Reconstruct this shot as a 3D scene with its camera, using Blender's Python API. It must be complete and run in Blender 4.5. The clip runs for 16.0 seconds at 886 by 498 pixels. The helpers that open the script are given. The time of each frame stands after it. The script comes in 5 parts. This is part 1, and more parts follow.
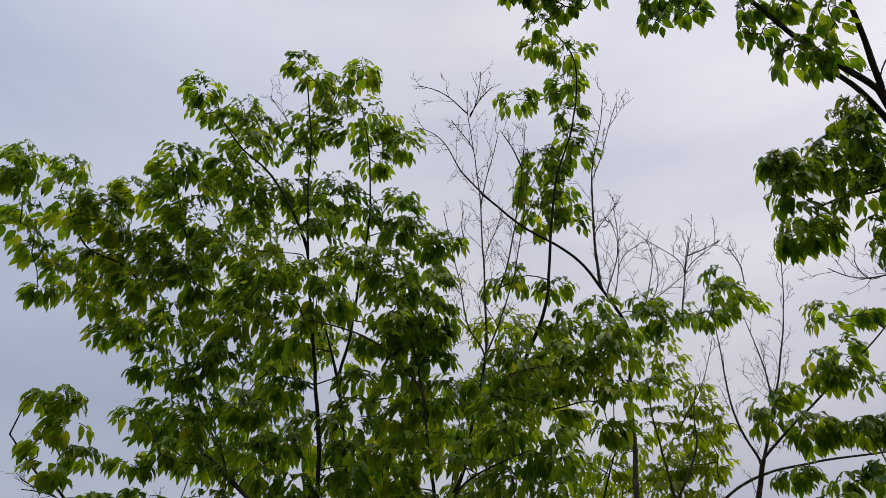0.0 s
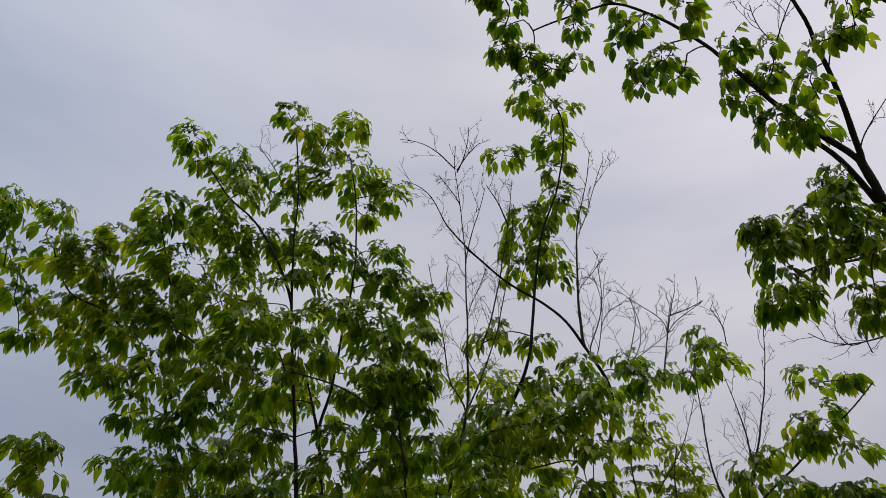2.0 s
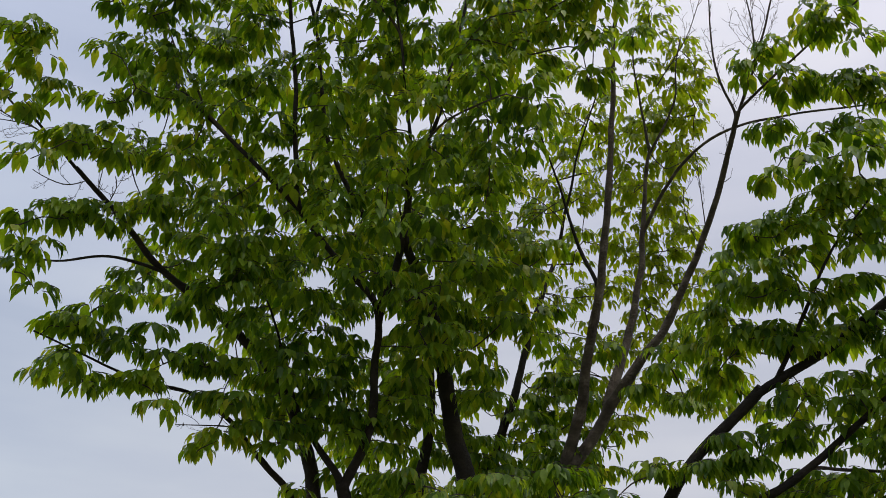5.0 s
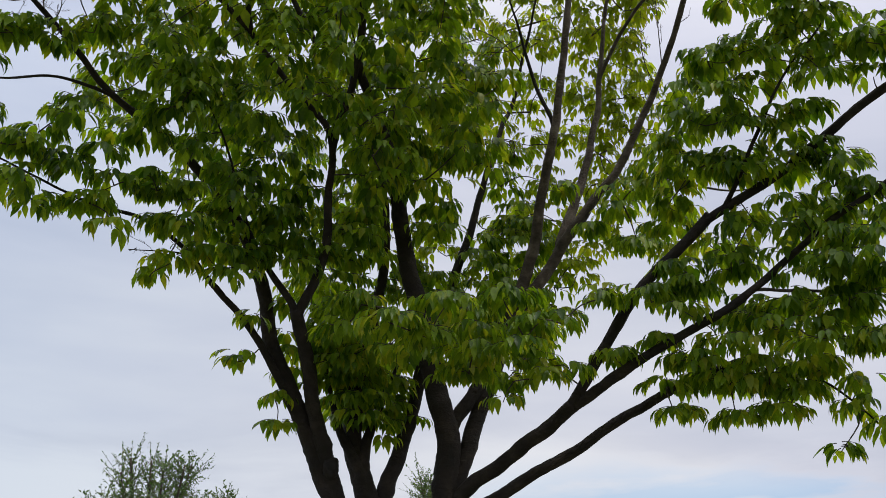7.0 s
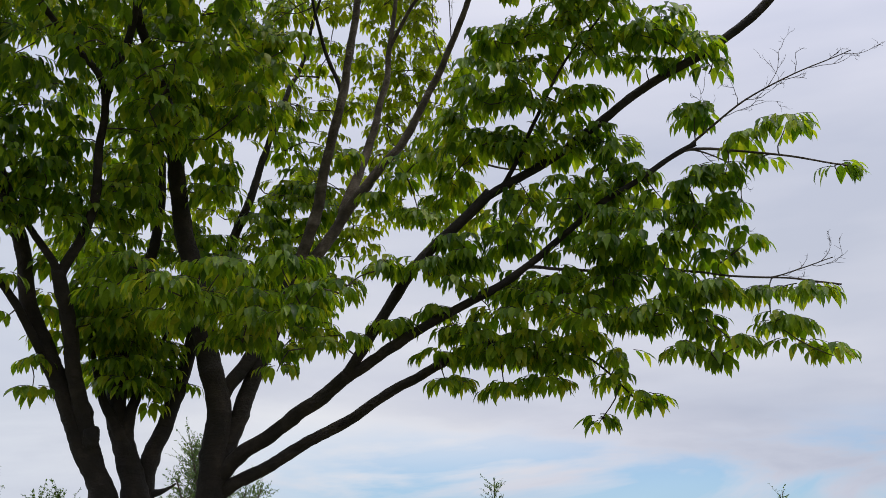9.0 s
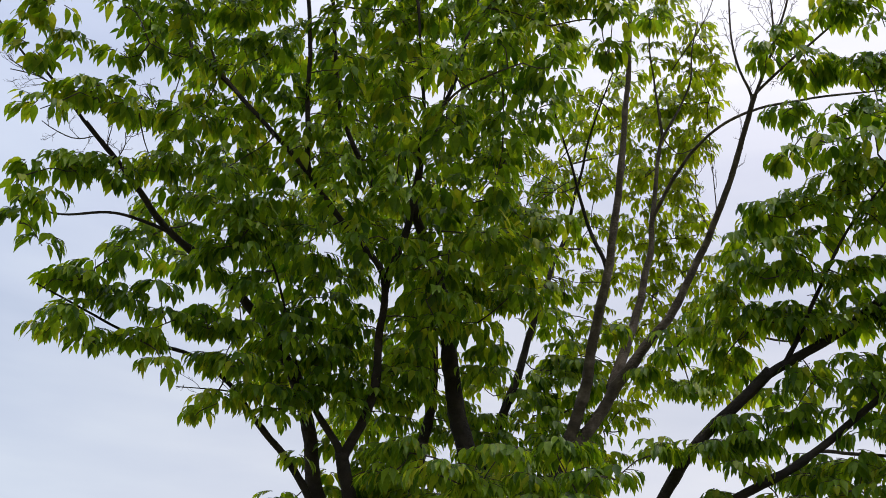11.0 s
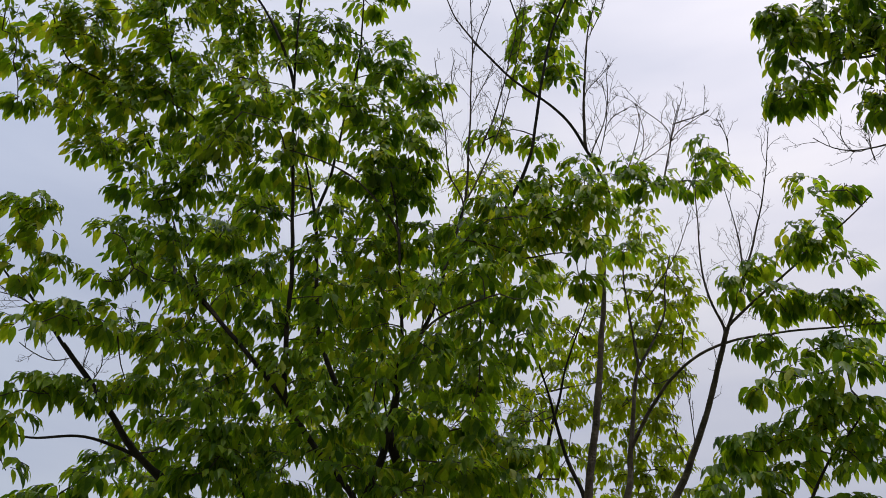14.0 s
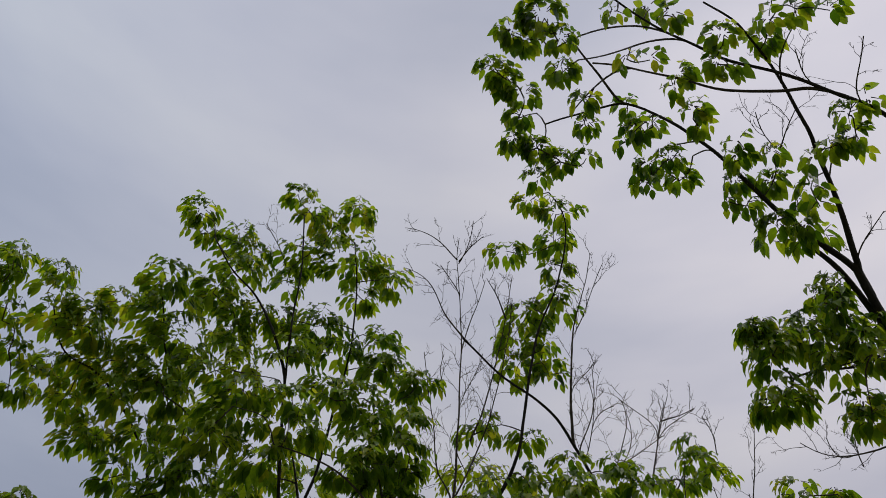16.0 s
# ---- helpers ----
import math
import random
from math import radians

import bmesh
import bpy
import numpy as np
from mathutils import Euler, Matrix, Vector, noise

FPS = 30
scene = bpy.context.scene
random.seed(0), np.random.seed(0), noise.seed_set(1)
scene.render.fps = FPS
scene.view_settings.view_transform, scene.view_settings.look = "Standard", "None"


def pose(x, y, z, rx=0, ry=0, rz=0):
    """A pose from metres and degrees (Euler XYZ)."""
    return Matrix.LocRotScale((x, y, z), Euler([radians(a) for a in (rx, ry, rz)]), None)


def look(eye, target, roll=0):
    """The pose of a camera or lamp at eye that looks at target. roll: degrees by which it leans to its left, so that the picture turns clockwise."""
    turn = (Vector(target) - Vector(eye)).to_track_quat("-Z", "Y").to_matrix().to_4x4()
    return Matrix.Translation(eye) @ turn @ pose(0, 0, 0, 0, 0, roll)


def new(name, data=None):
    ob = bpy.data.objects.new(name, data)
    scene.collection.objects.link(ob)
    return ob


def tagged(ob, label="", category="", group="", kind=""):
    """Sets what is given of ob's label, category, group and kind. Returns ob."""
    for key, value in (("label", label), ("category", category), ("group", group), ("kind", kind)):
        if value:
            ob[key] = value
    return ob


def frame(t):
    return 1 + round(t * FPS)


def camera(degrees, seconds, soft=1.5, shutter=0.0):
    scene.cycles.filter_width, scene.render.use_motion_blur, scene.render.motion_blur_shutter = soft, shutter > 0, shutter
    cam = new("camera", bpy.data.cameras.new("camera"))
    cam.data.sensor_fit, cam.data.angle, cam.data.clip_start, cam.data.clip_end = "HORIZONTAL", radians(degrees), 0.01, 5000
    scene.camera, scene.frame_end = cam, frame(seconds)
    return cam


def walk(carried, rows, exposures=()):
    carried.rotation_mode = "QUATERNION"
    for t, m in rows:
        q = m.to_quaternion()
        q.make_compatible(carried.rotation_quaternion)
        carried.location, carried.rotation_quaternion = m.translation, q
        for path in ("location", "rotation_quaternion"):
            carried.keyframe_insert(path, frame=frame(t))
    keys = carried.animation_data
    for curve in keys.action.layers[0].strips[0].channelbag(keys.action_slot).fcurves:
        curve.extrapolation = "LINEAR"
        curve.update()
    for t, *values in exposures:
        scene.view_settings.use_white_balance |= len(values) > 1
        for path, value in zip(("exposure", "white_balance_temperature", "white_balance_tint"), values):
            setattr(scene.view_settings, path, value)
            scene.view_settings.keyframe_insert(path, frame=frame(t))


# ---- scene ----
cam = camera(47.5, 16.0, soft=0.35)
PATH = [
    (0, (-0.017, -0.018, 1.673), (-0.0467, 1.3831, 3.1000), 0.35),
    (0.5, (0.002, -0.087, 1.711), (-0.0209, 1.2383, 3.2084), 0.51),
    (1, (0.003, -0.107, 1.707), (-0.0129, 1.2046, 3.2169), 1.43),
    (1.5, (-0.004, -0.090, 1.700), (-0.0093, 1.2236, 3.2078), 1.45),
    (2, (0.005, -0.069, 1.700), (-0.0019, 1.2678, 3.1875), 1.13),
    (2.5, (0.034, -0.001, 1.683), (0.0177, 1.4013, 3.1090), 0.87),
    (3, (0.043, 0.012, 1.671), (0.0239, 1.5092, 2.9971), 0.51),
    (3.5, (0.034, 0.030, 1.675), (0.0203, 1.6008, 2.9140), 0.48),
    (4, (0.034, 0.047, 1.663), (0.0254, 1.7000, 2.7890), 0.74),
    (4.2, (0.034, 0.053, 1.655), (0.0264, 1.7447, 2.7214), 0.83),
    (6.3, (0.092, 0.166, 1.349), (0.0788, 1.9975, 2.1516), 1.76),
    (6.5, (0.093, 0.196, 1.290), (0.0824, 2.0310, 2.0854), 1.66),
    (7, (0.114, 0.212, 1.274), (0.1809, 2.0789, 1.9881), 0.83),
    (7.5, (0.135, 0.218, 1.271), (0.3545, 2.0845, 1.9559), -0.44),
    (8, (0.141, 0.234, 1.247), (0.4998, 2.0814, 1.9245), -1.42),
    (8.2, (0.149, 0.242, 1.247), (0.5642, 2.0844, 1.9062), -1.57),
    (8.8, (0.144, 0.250, 1.285), (0.6450, 2.0763, 1.9284), -1.27),
    (9.6, (0.082, 0.249, 1.393), (0.4741, 2.0826, 2.0897), 0.94),
    (10.3, (0.025, 0.242, 1.465), (0.2100, 2.0787, 2.2344), 2.45),
    (10.5, (0.020, 0.235, 1.460), (0.1051, 2.0603, 2.2731), 3.16),
    (11, (0.011, 0.201, 1.471), (0.0028, 1.9849, 2.3762), 3.39),
    (11.5, (0.015, 0.191, 1.474), (0.0159, 1.9414, 2.4417), 2.71),
    (12, (0.012, 0.188, 1.475), (0.0142, 1.9033, 2.5038), 2.73),
    (12.5, (0.017, 0.192, 1.472), (0.0143, 1.8637, 2.5697), 3.14),
    (13, (0.017, 0.185, 1.477), (0.0151, 1.8107, 2.6422), 3.57),
    (13.5, (0.018, 0.179, 1.477), (0.0150, 1.7587, 2.7040), 3.99),
    (14, (0.020, 0.163, 1.492), (0.0239, 1.7078, 2.7624), 4.12),
    (14.5, (0.025, 0.137, 1.524), (0.0250, 1.6121, 2.8753), 4.15),
    (15, (0.028, 0.102, 1.550), (0.0272, 1.4852, 2.9949), 3.91),
    (15.5, (0.004, 0.076, 1.541), (0.0022, 1.3662, 3.0694), 4.38),
    (16, (-0.040, 0.026, 1.546), (-0.0411, 1.1806, 3.1787), 5.20),
]
EXPOSURES = [(0.0, -0.2), (0.5, -0.34), (1.5, -0.46), (2.5, -0.29), (3.5, -0.05), (4.2, 0.06), (6.3, 0.33), (7.0, 0.35), (8.2, 0.33), (11.0, 0.49), (12.0, 0.45), (13.0, 0.20), (14.0, 0.07), (14.5, -0.01), (15.0, -0.14), (15.5, -0.30), (16.0, -0.56)]
walk(cam, [(t, look(eye, target, roll)) for t, eye, target, roll in PATH], EXPOSURES)

# ---- sky, sun ----
def node(tree, kind, **values):
    made = tree.nodes.new(kind)
    for key, value in values.items():
        made.inputs[key.replace("_", " ")].default_value = value
    return made


def ramp(tree, source, *stops):
    made = tree.nodes.new("ShaderNodeValToRGB")
    tree.links.new(source, made.inputs["Fac"])
    made.color_ramp.elements[0].position, made.color_ramp.elements[0].color = stops[0][0], (*stops[0][1], 1)
    made.color_ramp.elements[1].position, made.color_ramp.elements[1].color = stops[-1][0], (*stops[-1][1], 1)
    for place, colour in stops[1:-1]:
        made.color_ramp.elements.new(place).color = (*colour, 1)
    return made.outputs["Color"]


def blend(tree, factor, a, b, kind="MIX"):
    made = tree.nodes.new("ShaderNodeMix")
    made.data_type, made.blend_type = "RGBA", kind
    for socket, value in ((made.inputs[0], factor), (made.inputs[6], a), (made.inputs[7], b)):
        if isinstance(value, bpy.types.NodeSocket):
            tree.links.new(value, socket)
        else:
            socket.default_value = value
    return made.outputs[2]


SUN_UP, SUN_ROUND = 72.0, 155.0
world = bpy.data.worlds.new("overcast_sky")
scene.world = world
world.use_nodes = True
wt = world.node_tree
wt.nodes.clear()
sky = wt.nodes.new("ShaderNodeTexSky")
sky.sky_type, sky.sun_disc = "NISHITA", False
sky.sun_elevation, sky.sun_rotation = radians(SUN_UP), radians(SUN_ROUND)
place = wt.nodes.new("ShaderNodeTexCoord")
spread = node(wt, "ShaderNodeMapping", Scale=(1.0, 1.0, 4.5), Location=(0.35, 0.1, 0.0))
wt.links.new(place.outputs["Generated"], spread.inputs["Vector"])
clouds = node(wt, "ShaderNodeTexNoise", Scale=1.5, Detail=5.0, Roughness=0.5)
wt.links.new(spread.outputs["Vector"], clouds.inputs["Vector"])
bands = node(wt, "ShaderNodeTexNoise", Scale=3.2, Detail=6.0, Roughness=0.55, Distortion=0.4)
wt.links.new(spread.outputs["Vector"], bands.inputs["Vector"])
grey = ramp(wt, clouds.outputs["Fac"], (0.32, (0.41, 0.44, 0.555)), (0.5, (0.52, 0.535, 0.635)), (0.66, (0.615, 0.62, 0.69)))
# thin streaks low in the sky, with a few gaps of blue between them
height = wt.nodes.new("ShaderNodeSeparateXYZ")
wt.links.new(place.outputs["Generated"], height.inputs[0])
low = ramp(wt, height.outputs["Z"], (0.02, (1, 1, 1)), (0.24, (0, 0, 0)))
streak = ramp(wt, bands.outputs["Fac"], (0.38, (0.74, 0.76, 0.81)), (0.5, (0.97, 0.975, 0.98)), (0.6, (1.08, 1.08, 1.05)))
streaky = blend(wt, low, (1, 1, 1, 1), streak)
cover = blend(wt, 1.0, grey, streaky, "MULTIPLY")
gap = ramp(wt, bands.outputs["Fac"], (0.45, (0, 0, 0)), (0.56, (1, 1, 1)))
lowest = ramp(wt, height.outputs["Z"], (0.105, (1, 1, 1)), (0.165, (0, 0, 0)))
sideways = ramp(wt, height.outputs["X"], (0.0, (0, 0, 0)), (0.2, (1, 1, 1)))
opening = blend(wt, 1.0, blend(wt, 1.0, gap, lowest, "MULTIPLY"), sideways, "MULTIPLY")
blue = blend(wt, 0.25, blend(wt, 1.0, sky.outputs["Color"], (0.062, 0.088, 0.118, 1), "MULTIPLY"), cover)
whole = blend(wt, opening, cover, blue)
# the cloud is brighter round the hidden sun
towards = wt.nodes.new("ShaderNodeVectorMath")
towards.operation = "DOT_PRODUCT"
wt.links.new(place.outputs["Generated"], towards.inputs[0])
towards.inputs[1].default_value = (math.sin(radians(SUN_ROUND)) * math.cos(radians(SUN_UP)), math.cos(radians(SUN_ROUND)) * math.cos(radians(SUN_UP)), math.sin(radians(SUN_UP)))
bright = ramp(wt, towards.outputs["Value"], (0.0, (0.99, 0.99, 1.0)), (0.7, (1.03, 1.03, 1.03)), (1.0, (1.16, 1.15, 1.13)))
whole = blend(wt, 1.0, whole, bright, "MULTIPLY")
whole = blend(wt, 1.0, whole, ramp(wt, height.outputs["Z"], (0.3, (0.97, 0.975, 0.93)), (0.55, (1, 1, 1)), (0.7, (1.22, 1.2, 1.18)), (0.88, (1.42, 1.38, 1.34))), "MULTIPLY")
# thinner cloud high up to one side
thin = wt.nodes.new("ShaderNodeVectorMath")
thin.operation = "DOT_PRODUCT"
wt.links.new(place.outputs["Generated"], thin.inputs[0])
thin.inputs[1].default_value = (0.46, 0.42, 0.78)
whole = blend(wt, 1.0, whole, ramp(wt, thin.outputs["Value"], (0.88, (1, 1, 1)), (0.99, (1.22, 1.19, 1.16))), "MULTIPLY")
# thicker, bluer cloud to the west
aside = wt.nodes.new("ShaderNodeMath")
aside.operation, aside.inputs[1].default_value, aside.inputs[2].default_value = "MULTIPLY_ADD", 0.5, 0.5
wt.links.new(height.outputs["X"], aside.inputs[0])
whole = blend(wt, 1.0, whole, ramp(wt, aside.outputs[0], (0.28, (0.82, 0.90, 0.975)), (0.5, (0.99, 1.0, 1.0)), (0.7, (1.06, 1.05, 1.04))), "MULTIPLY")
back = node(wt, "ShaderNodeBackground", Strength=1.0)
wt.links.new(whole, back.inputs["Color"])
wt.links.new(back.outputs[0], wt.nodes.new("ShaderNodeOutputWorld").inputs["Surface"])

sun = new("sun", bpy.data.lights.new("sun", "SUN"))
sun.data.energy, sun.data.angle, sun.data.color = 1.5, radians(35), (1.0, 0.96, 0.9)
sun.matrix_world = look((0, 0, 0), (-math.sin(radians(SUN_ROUND)) * math.cos(radians(SUN_UP)), -math.cos(radians(SUN_ROUND)) * math.cos(radians(SUN_UP)), -math.sin(radians(SUN_UP))))


# ---- materials ----
def material(name):
    made = bpy.data.materials.new(name)
    made.use_nodes = True
    return made, made.node_tree, made.node_tree.nodes["Principled BSDF"]


def foliage_material(name, tones, through_tones, share=0.45, rough=0.42):
    made, t, shader = material(name)
    geometry, thing = t.nodes.new("ShaderNodeNewGeometry"), t.nodes.new("ShaderNodeObjectInfo")
    both = t.nodes.new("ShaderNodeMath")
    both.operation = "ADD"
    t.links.new(geometry.outputs["Random Per Island"], both.inputs[0])
    t.links.new(thing.outputs["Random"], both.inputs[1])
    chance = t.nodes.new("ShaderNodeMath")
    chance.operation = "FRACT"
    t.links.new(both.outputs[0], chance.inputs[0])
    spot = t.nodes.new("ShaderNodeTexCoord")
    broad = node(t, "ShaderNodeTexNoise", Scale=1.3, Detail=2.0)
    fine = node(t, "ShaderNodeTexNoise", Scale=90.0, Detail=3.0)
    for texture in (broad, fine):
        t.links.new(spot.outputs["Object"], texture.inputs["Vector"])
    mixed = t.nodes.new("ShaderNodeMath")
    mixed.operation, mixed.inputs[1].default_value = "MULTIPLY_ADD", 1.0
    shift = t.nodes.new("ShaderNodeMath")
    shift.operation, shift.inputs[1].default_value, shift.inputs[2].default_value = "MULTIPLY_ADD", 0.9, -0.45
    t.links.new(broad.outputs["Fac"], shift.inputs[0])
    t.links.new(chance.outputs[0], mixed.inputs[0])
    t.links.new(shift.outputs[0], mixed.inputs[2])
    speck = ramp(t, fine.outputs["Fac"], (0.3, (0.82, 0.84, 0.8)), (0.7, (1.1, 1.08, 1.05)))
    face = blend(t, 1.0, ramp(t, mixed.outputs[0], *tones), speck, "MULTIPLY")
    t.links.new(face, shader.inputs["Base Color"])
    shader.inputs["Roughness"].default_value = rough
    shader.inputs["Specular IOR Level"].default_value = 0.36
    glow = t.nodes.new("ShaderNodeBsdfTranslucent")
    t.links.new(blend(t, 1.0, ramp(t, mixed.outputs[0], *through_tones), speck, "MULTIPLY"), glow.inputs["Color"])
    mix = node(t, "ShaderNodeMixShader", Fac=share)
    t.links.new(shader.outputs[0], mix.inputs[1])
    t.links.new(glow.outputs[0], mix.inputs[2])
    t.links.new(mix.outputs[0], t.nodes["Material Output"].inputs["Surface"])
    return made


LEAF = foliage_material(
    "zelkova_leaf",
    ((0.0, (0.037, 0.079, 0.014)), (0.45, (0.104, 0.178, 0.022)), (0.85, (0.184, 0.272, 0.028)), (1.0, (0.26, 0.295, 0.032))),
    ((0.0, (0.13, 0.28, 0.007)), (0.45, (0.38, 0.57, 0.012)), (0.85, (0.62, 0.76, 0.017)), (1.0, (0.75, 0.73, 0.024))),
    share=0.55, rough=0.36,
)
# leaves seen against the sky: light through them is put into these paler tones
BACKLIT_LEAF = foliage_material(
    "pale_backlit_leaf",
    ((0.0, (0.08, 0.13, 0.012)), (0.5, (0.13, 0.18, 0.016)), (1.0, (0.20, 0.23, 0.02))),
    ((0.0, (0.42, 0.57, 0.012)), (0.5, (0.52, 0.65, 0.014)), (1.0, (0.62, 0.65, 0.02))),
    share=0.6, rough=0.4,
)
FAR_LEAF = foliage_material(
    "far_leaf",
    ((0.0, (0.05, 0.10, 0.03)), (0.6, (0.09, 0.15, 0.05)), (1.0, (0.16, 0.2, 0.07))),
    ((0.0, (0.10, 0.20, 0.03)), (0.6, (0.16, 0.28, 0.05)), (1.0, (0.25, 0.34, 0.07))),
    share=0.35,
)


def bark_material(name, dark, mid, pale, scale=1.0):
    made, t, shader = material(name)
    spot = t.nodes.new("ShaderNodeTexCoord")
    patch = node(t, "ShaderNodeTexNoise", Scale=7.0 * scale, Detail=5.0, Roughness=0.6)
    grain = node(t, "ShaderNodeTexNoise", Scale=70.0 * scale, Detail=6.0, Roughness=0.7)
    flat = node(t, "ShaderNodeMapping", Scale=(1.0, 1.0, 2.2))
    lines = node(t, "ShaderNodeTexNoise", Scale=26.0 * scale, Detail=3.0)
    t.links.new(spot.outputs["Object"], flat.inputs["Vector"])
    for texture in (patch, grain):
        t.links.new(spot.outputs["Object"], texture.inputs["Vector"])
    t.links.new(flat.outputs["Vector"], lines.inputs["Vector"])
    base = ramp(t, patch.outputs["Fac"], (0.32, dark), (0.52, mid), (0.72, pale))
    dotted = ramp(t, lines.outputs["Fac"], (0.42, (0.8, 0.8, 0.8)), (0.68, (1.25, 1.23, 1.2)))
    t.links.new(blend(t, 0.5, base, dotted, "MULTIPLY"), shader.inputs["Base Color"])
    shader.inputs["Roughness"].default_value = 0.85
    rise = t.nodes.new("ShaderNodeMath")
    t.links.new(grain.outputs["Fac"], rise.inputs[0])
    t.links.new(lines.outputs["Fac"], rise.inputs[1])
    bump = node(t, "ShaderNodeBump", Strength=0.9, Distance=0.012)
    t.links.new(rise.outputs[0], bump.inputs["Height"])
    t.links.new(bump.outputs[0], shader.inputs["Normal"])
    return made


# two tones of one bark: crown shade in the darker, light in the paler
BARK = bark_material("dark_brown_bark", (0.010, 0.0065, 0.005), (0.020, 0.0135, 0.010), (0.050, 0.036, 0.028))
LIT_BARK = bark_material("smooth_lit_bark", (0.045, 0.033, 0.025), (0.100, 0.076, 0.058), (0.20, 0.16, 0.128), 1.6)
TWIG = bark_material("twig_bark", (0.05, 0.035, 0.03), (0.09, 0.065, 0.05), (0.15, 0.12, 0.10), 3.0)


def ground_material():
    made, t, shader = material("rough_grass")
    spot = t.nodes.new("ShaderNodeTexCoord")
    broad = node(t, "ShaderNodeTexNoise", Scale=0.35, Detail=4.0)
    fine = node(t, "ShaderNodeTexNoise", Scale=40.0, Detail=4.0)
    for texture in (broad, fine):
        t.links.new(spot.outputs["Object"], texture.inputs["Vector"])
    # unseen ground, its pale grass tone raised to bounce light into the leaves
    base = ramp(t, broad.outputs["Fac"], (0.35, (0.075, 0.09, 0.03)), (0.65, (0.15, 0.135, 0.075)))
    blades = ramp(t, fine.outputs["Fac"], (0.3, (0.6, 0.6, 0.6)), (0.7, (1.3, 1.3, 1.2)))
    t.links.new(blend(t, 1.0, base, blades, "MULTIPLY"), shader.inputs["Base Color"])
    shader.inputs["Roughness"].default_value = 0.95
    bump = node(t, "ShaderNodeBump", Strength=0.8, Distance=0.03)
    t.links.new(fine.outputs["Fac"], bump.inputs["Height"])
    t.links.new(bump.outputs[0], shader.inputs["Normal"])
    return made


# ---- ground ----
def sheet(name, size, steps, matter):
    bm = bmesh.new()
    bmesh.ops.create_grid(bm, x_segments=steps, y_segments=steps, size=size)
    for v in bm.verts:
        v.co.z = 0.05 * noise.noise(v.co * 0.04) - 0.02
    mesh = bpy.data.meshes.new(name)
    bm.to_mesh(mesh)
    bm.free()
    mesh.materials.append(matter)
    return new(name, mesh)


tagged(sheet("ground", 2500.0, 60, ground_material()), "open grassy ground under the trees, unseen, toned to bounce light", "ground", kind="structure")


# ---- tools for growing ----
class Growth:
    """Collects tubes and leaves, and makes meshes of them."""

    def __init__(self):
        self.verts, self.faces, self.count = [], [], 0

    def tube(self, path, radii, sides):
        path, radii = np.asarray(path, float), np.asarray(radii, float)
        ahead = np.gradient(path, axis=0)
        ahead /= np.linalg.norm(ahead, axis=1)[:, None] + 1e-9
        side = np.cross(ahead, (0.31, 0.87, 0.38))
        side /= np.linalg.norm(side, axis=1)[:, None] + 1e-9
        up = np.cross(ahead, side)
        turn = np.arange(sides) * 2 * np.pi / sides
        ring = np.cos(turn)[None, :, None] * side[:, None] + np.sin(turn)[None, :, None] * up[:, None]
        self.verts.append((path[:, None] + ring * np.reshape(radii, (len(path), -1, 1))).reshape(-1, 3))
        n, start = len(path), self.count
        for i in range(n - 1):
            a, b = start + i * sides, start + (i + 1) * sides
            self.faces += [(a + k, a + (k + 1) % sides, b + (k + 1) % sides, b + k) for k in range(sides)]
        self.faces += [tuple(range(start + sides - 1, start - 1, -1)), tuple(range(start + (n - 1) * sides, start + n * sides))]
        self.count += n * sides

    def mesh(self, name, matter, smooth=True):
        made = bpy.data.meshes.new(name)
        made.from_pydata(np.concatenate(self.verts).round(4).tolist(), [], self.faces)
        made.polygons.foreach_set("use_smooth", [smooth] * len(made.polygons))
        made.materials.append(matter)
        return made


def part(name, mesh, parent, label="", kind=""):
    ob = new(name, mesh)
    ob.parent = parent
    return tagged(ob, label, kind=kind)


def glide(points, step):
    """A smooth line through the points, with a place about every step metres."""
    points = np.array(points, float)
    whole = np.vstack([2 * points[0] - points[1], points, 2 * points[-1] - points[-2]])
    out = []
    for a, b, c, d in zip(whole, whole[1:], whole[2:], whole[3:]):
        count = max(2, int(np.linalg.norm(c - b) / step))
        for s in np.arange(count) / count:
            out.append(0.5 * (2 * b + (c - a) * s + (2 * a - 5 * b + 4 * c - d) * s**2 + (3 * b - a - 3 * c + d) * s**3))
    return np.array(out + [points[-1]])


LEAF_SHAPE = np.array([(0, 0, 0), (-0.18, 0.15, 0.035), (0, 0.15, 0), (0.18, 0.15, 0.035), (-0.245, 0.38, 0.05), (0, 0.39, -0.012), (0.245, 0.38, 0.05),
                       (-0.14, 0.70, -0.005), (0, 0.71, -0.05), (0.14, 0.70, -0.005), (0, 1.0, -0.14)])
LEAF_FACES = [(0, 2, 1), (0, 3, 2), (1, 2, 5, 4), (2, 3, 6, 5), (4, 5, 8, 7), (5, 6, 9, 8), (7, 8, 10), (8, 9, 10)]


def leaf_axes(ways, tops):
    """Across, along and up for leaves that point along ways, with their upper faces towards tops."""
    ways = ways / np.linalg.norm(ways, axis=1)[:, None]
    tops = tops - ways * (ways * tops).sum(1)[:, None]
    tops /= np.linalg.norm(tops, axis=1)[:, None] + 1e-9
    return np.stack([np.cross(ways, tops), ways, tops], 2)


